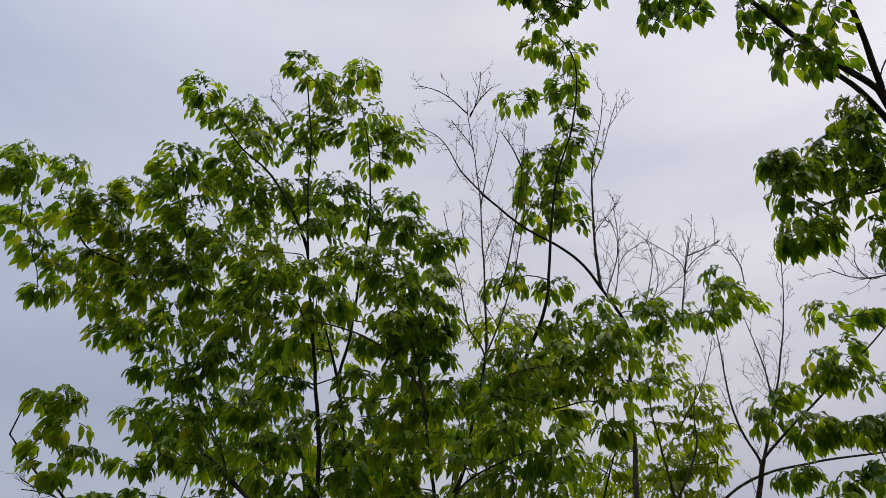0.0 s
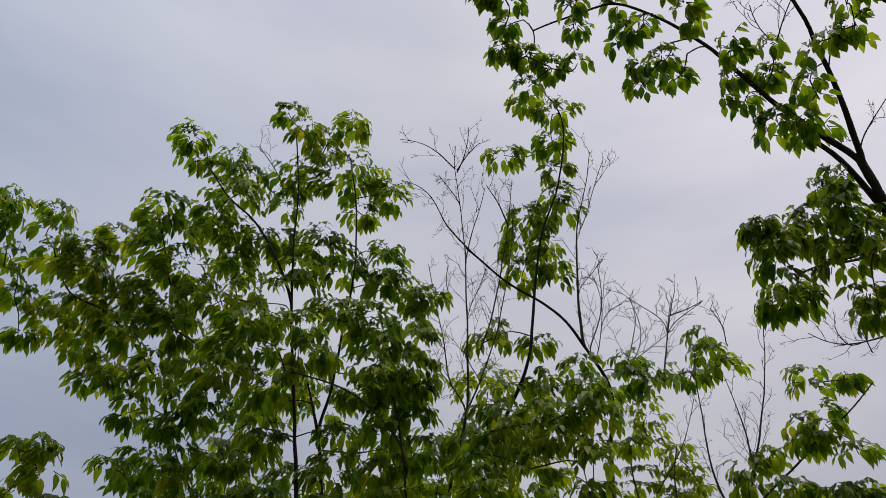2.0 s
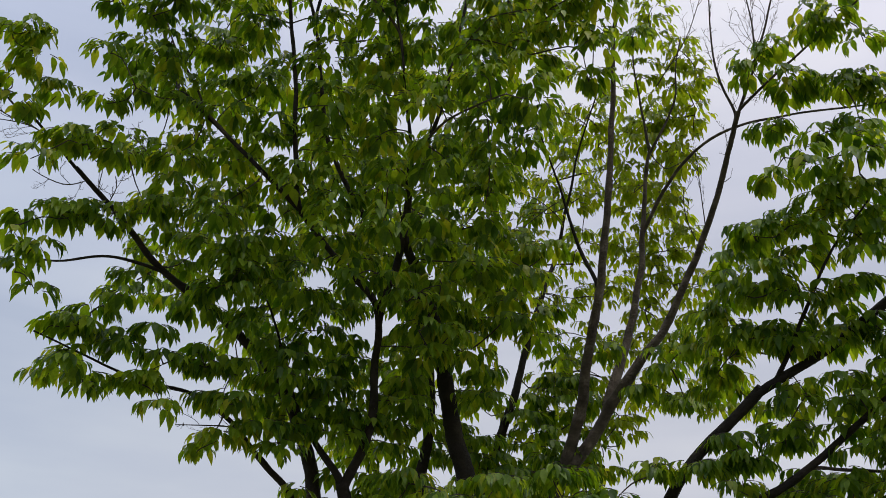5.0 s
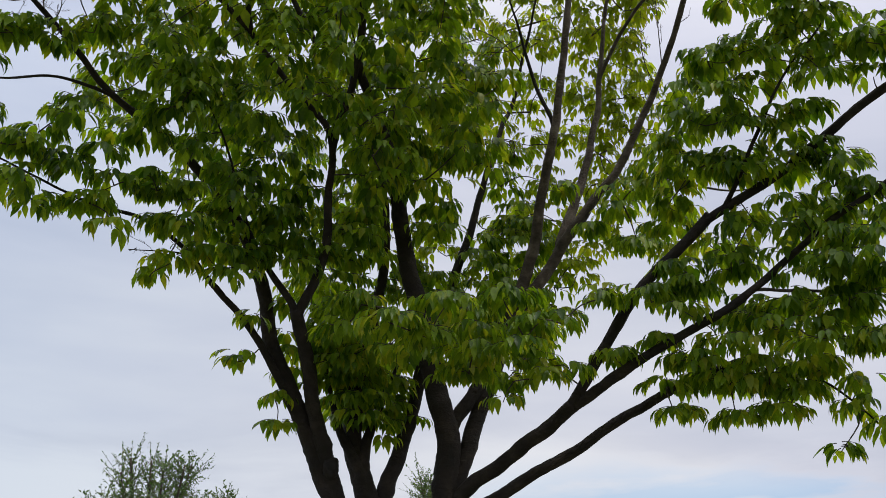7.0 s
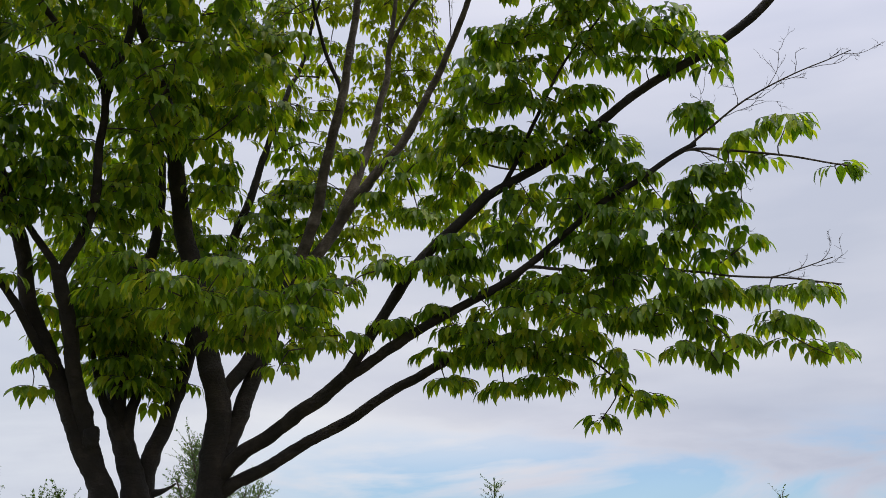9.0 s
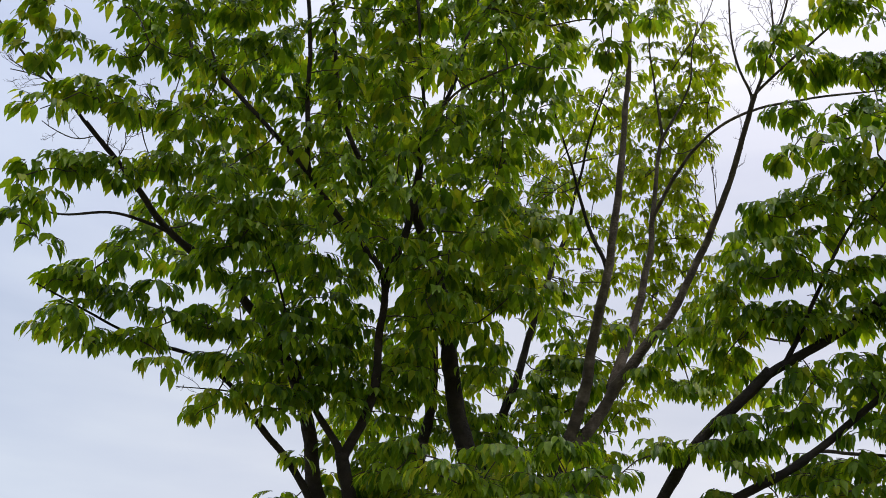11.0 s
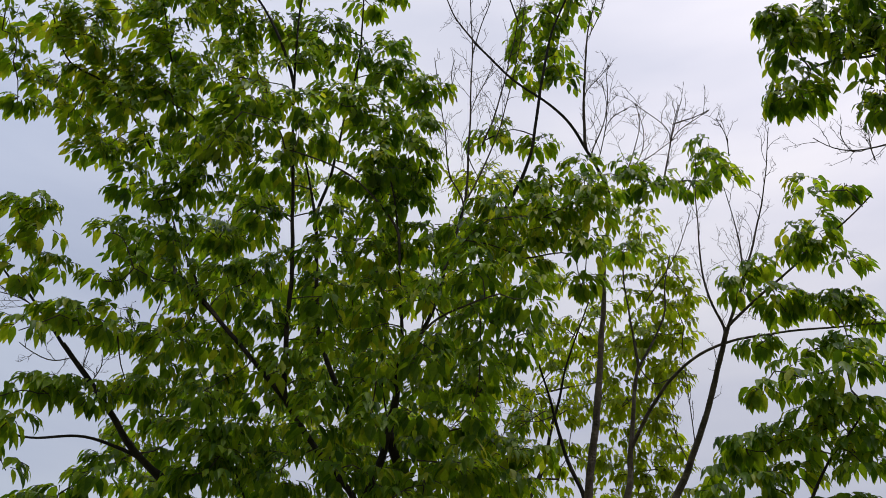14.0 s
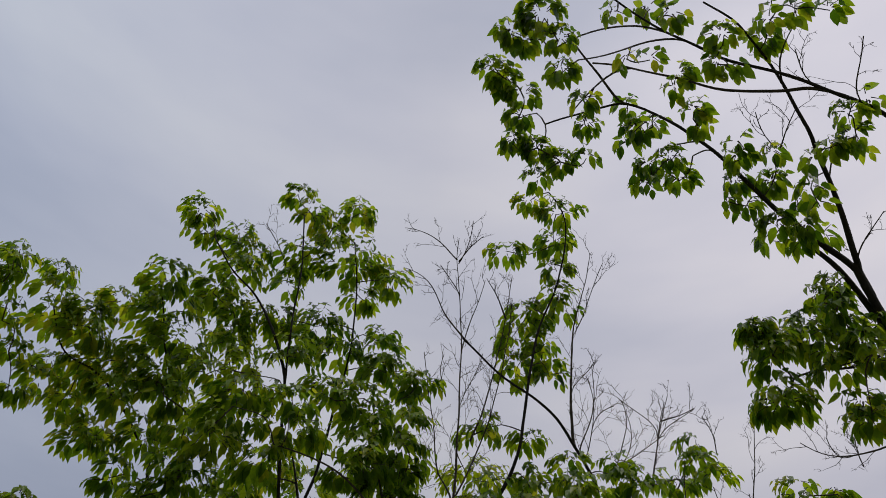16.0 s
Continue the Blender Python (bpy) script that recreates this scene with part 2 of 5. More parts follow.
def leaf_mesh(name, places, axes, sizes, widths, curls, matter):
    shape = np.repeat(LEAF_SHAPE[None], len(places), 0)
    shape[:, :, 0] *= widths[:, None]
    shape[:, :, 2] *= curls[:, None]
    verts = places[:, None] + np.einsum("nij,nvj->nvi", axes, shape * sizes[:, None, None])
    count = len(LEAF_SHAPE)
    faces = [tuple(n * count + k for k in face) for n in range(len(places)) for face in LEAF_FACES]
    made = bpy.data.meshes.new(name)
    made.from_pydata(verts.reshape(-1, 3).round(4).tolist(), [], faces)
    made.polygons.foreach_set("use_smooth", [True] * len(faces))
    made.materials.append(matter)
    return made


# ---- the tree ----
tree = tagged(new("tree"), "broad tree with dark forked limbs, hanging green leaves, bare twigs", "tree")
tree.location = (0.12, 5.9, 0.0)
BASE = Vector(tree.location)
rng = np.random.default_rng(11)
wood_places, bare_growth = [], Growth()


def wood(name, r0, r1, points, sides, bark, label="", inside=0.0, carrier=None):
    """One tapering length of wood; the first inside metres lie hidden in the wood that carries it."""
    path = glide(points, 0.026 if r0 > 0.03 else 0.035)
    for _ in range(5):
        path[1:-1] = path[1:-1] * 0.5 + (path[:-2] + path[2:]) * 0.25
    n = len(path)
    run = np.r_[0, np.cumsum(np.linalg.norm(np.diff(path, axis=0), axis=1))]
    along = run / run[-1]
    wobble = np.array([[noise.noise(Vector(p) * 6.0 + Vector((k * 9.1, 0, 0))) for k in range(3)] for p in path])
    path = path + wobble * min(0.009, 0.005 + r0 * 0.1) * np.minimum(1, np.minimum(along, 1 - along) * 8)[:, None]
    radii = r1 + (r0 - r1) * (1 - along) ** 1.4
    if inside:
        radii = radii * (0.62 + 0.38 * np.clip(run / inside, 0, 1))
    lumps = np.array([[1 + 0.09 * noise.noise(Vector(p) * 11.0 + Vector((0, 0, k * 2.3))) + 0.11 * noise.noise(Vector(p) * 32.0 + Vector((k * 1.7, 0, 0)))
                       for k in range(sides)] for p in path])
    if r0 > 0.025:
        for _ in range(int(run[-1] / 0.45)):
            knot, turn = rng.uniform(0.1, 0.95) * run[-1], rng.uniform(0, sides)
            apart = np.abs((np.arange(sides) - turn + sides / 2) % sides - sides / 2) / sides
            lumps += rng.uniform(0.18, 0.55) * np.exp(-(((run - knot) / 0.035) ** 2))[:, None] * np.exp(-((apart / 0.14) ** 2))[None, :]
    growth = Growth()
    growth.tube(path - np.array(BASE), radii[:, None] * lumps, sides)
    return path, radii, part(name, growth.mesh(name, bark), carrier or tree, label)


limb_plans, built = [], []


# the last argument gives a stem the paler bark, toned as if lit
def limb(r0, r1, *points, lighter=False):
    limb_plans.append((r0, r1, np.array(points), lighter, False))


def bare_limb(r0, r1, *points):
    limb_plans.append((r0, r1, np.array(points), False, True))


def rooted(points, r0):
    """Leads the start of a limb back into the wood that carries it."""
    best = None
    for path, radii, ob in built:
        gaps = np.linalg.norm(path - points[0], axis=1)
        i = int(gaps.argmin())
        if i and gaps[i] < radii[i] + 0.05 and radii[i] > 0.55 * r0 and (best is None or gaps[i] < best[0]):
            best = (gaps[i], path, i, ob)
    if best is None:
        return points, 0.0, None
    _, path, i, ob = best
    back, j = 0.0, i
    while j > 0 and back < 2.6 * r0 + 0.03:
        back += np.linalg.norm(path[j] - path[j - 1])
        j -= 1
    return np.vstack([path[j], path[j] * 0.25 + points[0] * 0.75, points[1:]]), back, ob if ob.parent == tree else ob.parent


def raise_limbs():
    courses = [plan[2] for plan in limb_plans]
    for r0, r1, points, lighter, bare in limb_plans:
        ahead = [np.linalg.norm(other[: 1 if bare else None] - points[-1], axis=1).min() for other in courses if other is not points]
        goes_on = min(ahead) < (0.03 if bare else 0.09) and r1 > 0.004
        points, inside, carrier = rooted(points, r0)
        tip = r1 if goes_on else 0.0022 if bare else min(r1, 0.0042)
        if bare:
            path, radii, ob = wood("bare_branch", r0 * 0.85, tip, points, 6, TWIG, "leafless dead branch with fine twigs", inside, carrier)
            long = np.linalg.norm(np.diff(path, axis=0), axis=1).sum()
            twiglets(bare_growth, path, 0.0017, max(4, int(long / 0.085)), min(0.25, 0.13 + 0.22 * long), 2, 0.12)
        else:
            bark = LIT_BARK if lighter else BARK if r0 > 0.009 else TWIG
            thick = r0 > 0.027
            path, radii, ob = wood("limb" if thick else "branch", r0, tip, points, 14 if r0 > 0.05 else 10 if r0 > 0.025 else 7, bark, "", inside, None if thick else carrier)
            wood_places.append(path)
        built.append((path, radii, ob))


def twiglets(growth, path, radius, count, reach, depth, keep=0.0):
    """Fine crooked twigs that fork off a line, to one side and then to the other."""
    fan = rng.normal(size=3)
    for n in range(count):
        s = keep + (1 - keep) * (n + rng.uniform(0.1, 0.9)) / count
        at = s * (len(path) - 1)
        i = min(int(at), len(path) - 2)
        root = path[i] + (path[i + 1] - path[i]) * (at - i)
        ahead = path[i + 1] - path[i]
        ahead = ahead / (np.linalg.norm(ahead) + 1e-9)
        out = np.cross(ahead, fan + rng.normal(size=3) * 0.7) * (1 if n % 2 else -1)
        out /= np.linalg.norm(out) + 1e-9
        way = ahead * rng.uniform(0.55, 0.95) + out * rng.uniform(0.45, 0.9) + np.array((0, 0, 0.12))
        way /= np.linalg.norm(way)
        length = reach * rng.uniform(0.35, 1.15) * (1.1 - 0.35 * s)
        line, step = [root], length / 8
        for k in range(8):
            way = way + rng.normal(size=3) * 0.17 + np.array((0, 0, 0.05))
            way /= np.linalg.norm(way)
            line.append(line[-1] + way * step)
        line = np.array(line)
        growth.tube(line - np.array(BASE), np.linspace(radius, radius * 0.45, 9), 4)
        if depth:
            twiglets(growth, line, radius * 0.72, rng.integers(2, 5), length * 0.55, depth - 1, 0.2)


trunk = Growth()
rise = np.array([0.0, 0.05, 0.14, 0.3, 0.6, 0.9, 1.15, 1.35, 1.5])
flare = np.array([0.36, 0.33, 0.285, 0.25, 0.235, 0.235, 0.245, 0.24, 0.17])
roots = np.array([[1 + 0.16 * math.exp(-h * 5) * math.cos(k * 1.26 * 1.0) + 0.05 * noise.noise(Vector((math.cos(k * 0.35) * 2, math.sin(k * 0.35) * 2, h * 3))) for k in range(18)] for h in rise])
trunk.tube(np.stack([0.02 * np.sin(rise * 3), 0 * rise, rise], 1), flare[:, None] * roots, 18)
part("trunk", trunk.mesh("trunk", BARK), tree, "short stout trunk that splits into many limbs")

limb(0.077, 0.012, (-0.10, 5.90, 1.20), (-0.18, 5.85, 1.78), (-0.30, 5.79, 2.02), (-0.40, 5.71, 2.25), (-0.49, 5.62, 2.45), (-0.56, 5.56, 2.60), (-0.63, 5.48, 2.78), (-0.66, 5.40, 2.98), (-0.77, 5.24, 3.25), (-0.89, 5.11, 3.42), (-1.12, 4.91, 3.61), (-1.40, 4.68, 3.77), (-1.57, 4.49, 3.95), (-1.77, 4.30, 4.13))
limb(0.010, 0.005, (-1.77, 4.30, 4.13), (-2.00, 4.11, 4.35), (-2.02, 4.14, 4.33), (-2.20, 4.01, 4.52))
limb(0.011, 0.006, (-1.40, 4.68, 3.77), (-1.45, 4.63, 3.76), (-1.61, 4.50, 3.75), (-1.82, 4.35, 3.64), (-1.95, 4.23, 3.64))
limb(0.028, 0.007, (-0.47, 5.65, 2.38), (-0.55, 5.56, 2.51), (-0.62, 5.47, 2.64), (-0.77, 5.32, 2.83), (-0.89, 5.22, 2.94), (-1.05, 5.07, 3.11), (-1.21, 4.94, 3.20), (-1.45, 4.79, 3.21), (-1.72, 4.58, 3.29), (-1.87, 4.45, 3.33))
limb(0.048, 0.036, (-0.23, 5.81, 1.94), (-0.31, 5.71, 2.16), (-0.37, 5.60, 2.37), (-0.40, 5.49, 2.56), (-0.44, 5.37, 2.73), (-0.47, 5.27, 2.85))
limb(0.028, 0.011, (-0.47, 5.27, 2.85), (-0.33, 5.16, 3.07), (-0.31, 4.99, 3.36), (-0.29, 4.83, 3.63), (-0.41, 4.73, 3.75), (-0.57, 4.60, 3.89), (-0.71, 4.46, 4.03), (-1.03, 4.21, 4.27))
limb(0.009, 0.005, (-1.03, 4.21, 4.27), (-1.19, 4.19, 4.45), (-1.17, 4.24, 4.47), (-1.37, 4.21, 4.83), (-1.44, 4.24, 5.02))
limb(0.024, 0.011, (-0.47, 5.27, 2.85), (-0.64, 5.15, 3.07), (-0.73, 5.04, 3.24), (-0.81, 4.85, 3.53), (-0.90, 4.69, 3.72))
limb(0.011, 0.010, (-1.03, 4.21, 4.27), (-1.28, 4.24, 4.54), (-1.36, 4.40, 4.67), (-1.50, 4.43, 5.05), (-1.57, 4.34, 5.36))
limb(0.010, 0.004, (-1.57, 4.34, 5.36), (-1.74, 4.13, 5.53), (-1.92, 3.96, 5.65), (-2.10, 3.89, 5.68), (-2.19, 3.71, 5.86))
limb(0.010, 0.004, (-1.57, 4.34, 5.36), (-1.49, 4.14, 5.63), (-1.58, 3.94, 5.85), (-1.60, 3.84, 5.95), (-1.67, 3.65, 6.14))
limb(0.086, 0.028, (0.01, 5.90, 1.20), (-0.03, 5.92, 1.79), (-0.11, 5.91, 2.04), (-0.18, 5.90, 2.28), (-0.15, 5.87, 2.65), (-0.04, 5.79, 3.20), (-0.03, 5.70, 3.60), (-0.14, 5.48, 4.11), (-0.27, 5.18, 4.61))
limb(0.095, 0.041, (0.28, 5.90, 1.20), (0.34, 5.85, 1.78), (0.35, 5.80, 2.03), (0.36, 5.76, 2.23), (0.33, 5.73, 2.38), (0.29, 5.70, 2.51), (0.26, 5.67, 2.62), (0.22, 5.63, 2.76), (0.18, 5.56, 2.97), (0.10, 5.46, 3.20), (0.04, 5.25, 3.52), (0.00, 5.07, 3.68))
limb(0.038, 0.015, (0.00, 5.07, 3.68), (-0.09, 4.81, 3.81), (-0.17, 4.63, 3.96), (-0.16, 4.59, 4.00), (-0.13, 4.38, 4.28), (-0.05, 4.34, 4.35))
limb(0.011, 0.008, (-0.05, 4.34, 4.35), (0.01, 4.32, 4.52), (0.04, 4.30, 4.72), (0.07, 4.33, 4.89), (0.14, 4.30, 5.26))
bare_limb(0.009, 0.003, (0.14, 4.30, 5.26), (0.13, 4.08, 5.77), (0.11, 3.89, 6.14), (0.05, 3.64, 6.52), (0.04, 3.61, 6.58), (0.05, 3.55, 6.66))
bare_limb(0.007, 0.003, (0.14, 4.30, 5.26), (0.27, 4.22, 5.60), (0.35, 4.06, 5.92), (0.39, 3.89, 6.17), (0.40, 3.75, 6.36))
bare_limb(0.008, 0.003, (0.14, 4.30, 5.26), (0.02, 4.29, 5.44), (-0.08, 4.28, 5.58))
limb(0.008, 0.004, (-0.05, 4.34, 4.35), (0.01, 4.26, 4.40), (0.18, 4.15, 4.44), (0.32, 4.07, 4.45))
limb(0.011, 0.007, (-0.13, 4.38, 4.28), (-0.17, 4.27, 4.55), (-0.21, 4.15, 4.87), (-0.27, 4.05, 5.14), (-0.29, 4.06, 5.18))
limb(0.008, 0.004, (-0.20, 4.15, 4.85), (-0.21, 4.15, 4.88), (-0.40, 4.01, 5.04), (-0.58, 3.92, 5.09), (-0.81, 3.84, 5.10))
limb(0.015, 0.006, (-0.71, 4.46, 4.03), (-0.73, 4.30, 4.52), (-0.73, 4.30, 4.57), (-0.78, 4.19, 5.00), (-0.84, 4.03, 5.47), (-0.87, 3.83, 5.91), (-0.87, 3.63, 6.32), (-0.90, 3.45, 6.61))
limb(0.016, 0.006, (-0.41, 4.94, 4.23), (-0.61, 4.72, 4.58), (-0.68, 4.49, 5.11), (-0.71, 4.49, 5.23), (-0.65, 4.44, 5.45), (-0.60, 4.26, 5.84), (-0.55, 4.12, 6.11), (-0.55, 3.89, 6.44), (-0.60, 3.70, 6.72))
limb(0.012, 0.006, (-0.71, 4.49, 5.23), (-0.77, 4.43, 5.45), (-0.82, 4.36, 5.58))
limb(0.011, 0.004, (-0.86, 3.92, 5.72), (-1.00, 3.76, 5.97), (-1.15, 3.65, 6.13), (-1.26, 3.61, 6.20), (-1.39, 3.50, 6.37))
limb(0.062, 0.014, (0.04, 5.90, 1.20), (0.00, 5.96, 1.81), (0.02, 5.96, 2.05), (0.08, 5.97, 2.20), (0.12, 5.98, 2.37), (0.17, 5.99, 2.53), (0.21, 5.99, 2.73), (0.29, 5.98, 3.03), (0.44, 5.94, 3.43), (0.55, 5.90, 3.83), (0.68, 5.87, 4.28), (0.76, 5.91, 4.50), (0.88, 5.65, 5.07), (1.00, 5.39, 5.43))
limb(0.052, 0.016, (-0.11, 5.89, 2.06), (-0.17, 5.85, 2.19), (-0.24, 5.83, 2.30), (-0.29, 5.79, 2.47), (-0.33, 5.76, 2.65), (-0.38, 5.73, 2.85))
limb(0.054, 0.018, (-0.13, 5.90, 2.06), (-0.11, 5.88, 2.22), (-0.08, 5.90, 2.33), (-0.02, 5.91, 2.51), (0.07, 5.93, 2.74), (0.14, 5.95, 2.93))
limb(0.040, 0.038, (0.34, 5.75, 2.28), (0.39, 5.74, 2.38), (0.44, 5.74, 2.45), (0.51, 5.74, 2.55), (0.66, 5.79, 2.81))
limb(0.054, 0.042, (0.38, 5.81, 1.98), (0.42, 5.80, 2.10), (0.46, 5.79, 2.20), (0.49, 5.79, 2.33), (0.55, 5.78, 2.49), (0.61, 5.78, 2.65), (0.66, 5.79, 2.81), (0.75, 5.81, 3.11))
limb(0.039, 0.013, (0.75, 5.81, 3.07), (0.84, 5.65, 3.40), (0.87, 5.52, 3.65), (0.93, 5.32, 4.02), (0.97, 5.17, 4.43), (1.00, 5.04, 4.88), (1.01, 4.96, 5.13), (1.01, 4.83, 5.46), lighter=True)
limb(0.015, 0.007, (0.93, 5.32, 4.02), (0.81, 5.27, 4.25), (0.69, 5.07, 4.51), (0.55, 4.80, 4.73), (0.52, 4.76, 4.71))
limb(0.013, 0.006, (1.01, 4.83, 5.46), (1.01, 4.58, 5.61), (0.81, 4.30, 5.77), (0.64, 4.15, 5.87), (0.36, 4.03, 5.98), (0.12, 3.89, 6.12))
limb(0.012, 0.004, (0.35, 4.49, 5.32), (0.49, 4.29, 5.59), (0.52, 4.12, 5.85), (0.56, 3.89, 6.19), (0.67, 3.69, 6.47), (0.70, 3.42, 6.77), (0.58, 3.31, 6.90))
bare_limb(0.012, 0.005, (0.81, 4.30, 5.77), (0.79, 4.07, 6.13), (0.80, 3.87, 6.40), (0.84, 3.78, 6.50), (0.87, 3.59, 6.68))
limb(0.033, 0.012, (1.01, 5.78, 3.45), (1.16, 5.77, 3.88), (1.24, 5.70, 4.24), (1.26, 5.63, 4.46), (1.29, 5.44, 4.96), (1.31, 5.43, 4.99), (1.20, 5.21, 5.42), (1.18, 5.08, 5.59), lighter=True)
limb(0.011, 0.004, (1.28, 5.44, 4.96), (1.39, 5.31, 5.12), (1.46, 5.18, 5.30), (1.43, 5.14, 5.38), (1.46, 5.02, 5.57), lighter=True)
limb(0.039, 0.014, (0.73, 5.80, 3.00), (0.93, 5.73, 3.27), (1.04, 5.68, 3.46), (1.19, 5.60, 3.67), (1.32, 5.54, 3.82), (1.41, 5.43, 4.01), (1.47, 5.35, 4.14), (1.57, 5.06, 4.43), (1.63, 4.66, 4.78), lighter=True)
bare_limb(0.012, 0.005, (1.63, 4.66, 4.78), (1.73, 4.52, 5.06), (1.82, 4.29, 5.46), (1.84, 4.09, 5.80))
bare_limb(0.010, 0.005, (1.63, 4.66, 4.78), (1.52, 4.61, 5.04), (1.46, 4.37, 5.51), (1.45, 4.24, 5.70))
bare_limb(0.008, 0.005, (1.73, 4.52, 5.06), (1.68, 4.42, 5.31), (1.61, 4.32, 5.52))
limb(0.013, 0.005, (1.28, 5.59, 4.56), (1.41, 5.23, 4.74), (1.59, 4.91, 4.80), (1.82, 4.65, 4.74), (2.17, 4.31, 4.60), (2.47, 4.29, 4.63), lighter=True)
limb(0.009, 0.004, (1.62, 4.66, 4.79), (1.76, 4.46, 4.86), (1.97, 4.17, 4.96), (2.11, 3.97, 5.03), (2.22, 3.90, 5.14))
limb(0.044, 0.036, (0.35, 5.83, 1.90), (0.48, 5.73, 2.03), (0.62, 5.61, 2.11), (0.75, 5.50, 2.21), (0.88, 5.38, 2.30), (0.94, 5.31, 2.35), (0.98, 5.27, 2.38))
limb(0.030, 0.027, (0.98, 5.25, 2.38), (1.03, 5.20, 2.48), (1.07, 5.18, 2.56), (1.14, 5.14, 2.68), (1.22, 5.07, 2.82), (1.33, 4.98, 2.97), (1.49, 4.85, 3.11), (1.59, 4.73, 3.22))
limb(0.023, 0.020, (1.58, 4.74, 3.21), (1.69, 4.68, 3.26), (1.84, 4.58, 3.34), (2.00, 4.46, 3.45), (2.11, 4.36, 3.54), (2.21, 4.27, 3.61), (2.35, 4.14, 3.69), (2.48, 4.03, 3.74), (2.55, 3.93, 3.79), (2.62, 3.82, 3.83), (2.80, 3.60, 4.07), (2.97, 3.22, 4.42), (2.89, 2.90, 4.68), (2.55, 2.75, 4.82), (2.20, 2.68, 4.90), (1.93, 2.67, 4.96), (1.73, 2.46, 5.16))
limb(0.016, 0.004, (1.73, 2.46, 5.16), (1.64, 2.44, 5.21), (1.55, 2.40, 5.25), (1.45, 2.36, 5.31), (1.37, 2.32, 5.36), (1.22, 2.23, 5.46), (1.14, 2.18, 5.51), (1.04, 2.14, 5.56), (0.96, 2.10, 5.61), (0.89, 2.09, 5.63), (0.81, 2.07, 5.67), (0.72, 2.05, 5.71), (0.67, 2.08, 5.72), (0.60, 2.12, 5.72), (0.49, 2.17, 5.74), (0.38, 2.23, 5.74))
limb(0.016, 0.006, (1.74, 2.44, 5.17), (1.67, 2.31, 5.22), (1.60, 2.20, 5.26), (1.54, 2.10, 5.29), (1.49, 2.03, 5.31), (1.43, 1.94, 5.34), (1.37, 1.86, 5.37), (1.30, 1.78, 5.41), (1.24, 1.71, 5.44), (1.18, 1.66, 5.46), (1.09, 1.57, 5.51), (1.01, 1.54, 5.53), (0.93, 1.51, 5.56))
limb(0.026, 0.007, (2.97, 3.22, 4.42), (2.90, 2.70, 4.72), (2.52, 2.25, 4.92), (1.97, 1.97, 5.04), (1.66, 1.77, 5.21), (1.53, 1.74, 5.25), (1.43, 1.72, 5.29), (1.35, 1.71, 5.32), (1.29, 1.70, 5.34), (1.22, 1.70, 5.36), (1.11, 1.70, 5.40), (1.03, 1.69, 5.42), (0.92, 1.66, 5.46), (0.82, 1.64, 5.50), (0.73, 1.61, 5.52), (0.63, 1.57, 5.56), (0.55, 1.53, 5.59))
limb(0.008, 0.004, (1.38, 1.72, 5.30), (1.34, 1.73, 5.32), (1.30, 1.77, 5.33), (1.14, 1.81, 5.39), (1.00, 1.83, 5.44), (0.91, 1.82, 5.48), (0.80, 1.83, 5.52), (0.66, 1.82, 5.56), (0.60, 1.83, 5.58), (0.53, 1.84, 5.60))
limb(0.007, 0.004, (0.68, 2.07, 5.72), (0.61, 1.98, 5.73), (0.56, 1.92, 5.73), (0.48, 1.86, 5.74), (0.42, 1.78, 5.75))
limb(0.005, 0.003, (0.73, 1.61, 5.52), (0.64, 1.64, 5.56), (0.57, 1.66, 5.59), (0.46, 1.73, 5.63), (0.34, 1.83, 5.65))
limb(0.005, 0.003, (0.81, 1.64, 5.50), (0.70, 1.71, 5.54), (0.55, 1.81, 5.59), (0.47, 1.84, 5.62))
limb(0.005, 0.003, (0.62, 1.83, 5.57), (0.58, 1.94, 5.62), (0.54, 2.01, 5.65), (0.48, 2.15, 5.70))
limb(0.005, 0.003, (1.05, 2.14, 5.56), (1.01, 2.15, 5.55), (0.96, 2.17, 5.55))
limb(0.005, 0.003, (1.09, 2.15, 5.54), (1.06, 2.18, 5.52), (1.03, 2.20, 5.51))
limb(0.004, 0.002, (1.55, 2.11, 5.28), (1.54, 1.99, 5.28), (1.52, 1.88, 5.28))
limb(0.009, 0.004, (1.93, 2.69, 4.95), (1.80, 2.80, 4.87), (1.67, 2.82, 4.87), (1.57, 2.84, 4.88), (1.52, 2.89, 4.86))
limb(0.022, 0.011, (2.05, 2.77, 4.84), (1.88, 2.66, 5.00), (1.77, 2.57, 5.10), (1.68, 2.50, 5.17), (1.61, 2.46, 5.21), (1.56, 2.45, 5.24))
bare_limb(0.008, 0.004, (2.25, 3.28, 5.02), (2.08, 3.42, 5.00), (1.90, 3.50, 5.02), (1.77, 3.49, 5.09))
limb(0.014, 0.006, (1.67, 4.69, 3.25), (1.73, 4.50, 3.45), (1.81, 4.30, 3.67), (1.86, 4.20, 3.78), (2.00, 4.03, 3.94), (1.93, 4.02, 4.01))
limb(0.030, 0.012, (0.98, 5.25, 2.38), (1.06, 5.21, 2.41), (1.17, 5.14, 2.50), (1.35, 5.00, 2.60), (1.50, 4.89, 2.68), (1.66, 4.77, 2.75), (1.86, 4.59, 2.91), (2.02, 4.42, 3.06), (2.17, 4.29, 3.14), (2.31, 4.16, 3.24), (2.40, 4.09, 3.28))
bare_limb(0.008, 0.004, (2.39, 4.09, 3.28), (2.46, 4.02, 3.35), (2.54, 3.93, 3.42), (2.62, 3.85, 3.46), (2.76, 3.72, 3.51), (2.91, 3.57, 3.55))
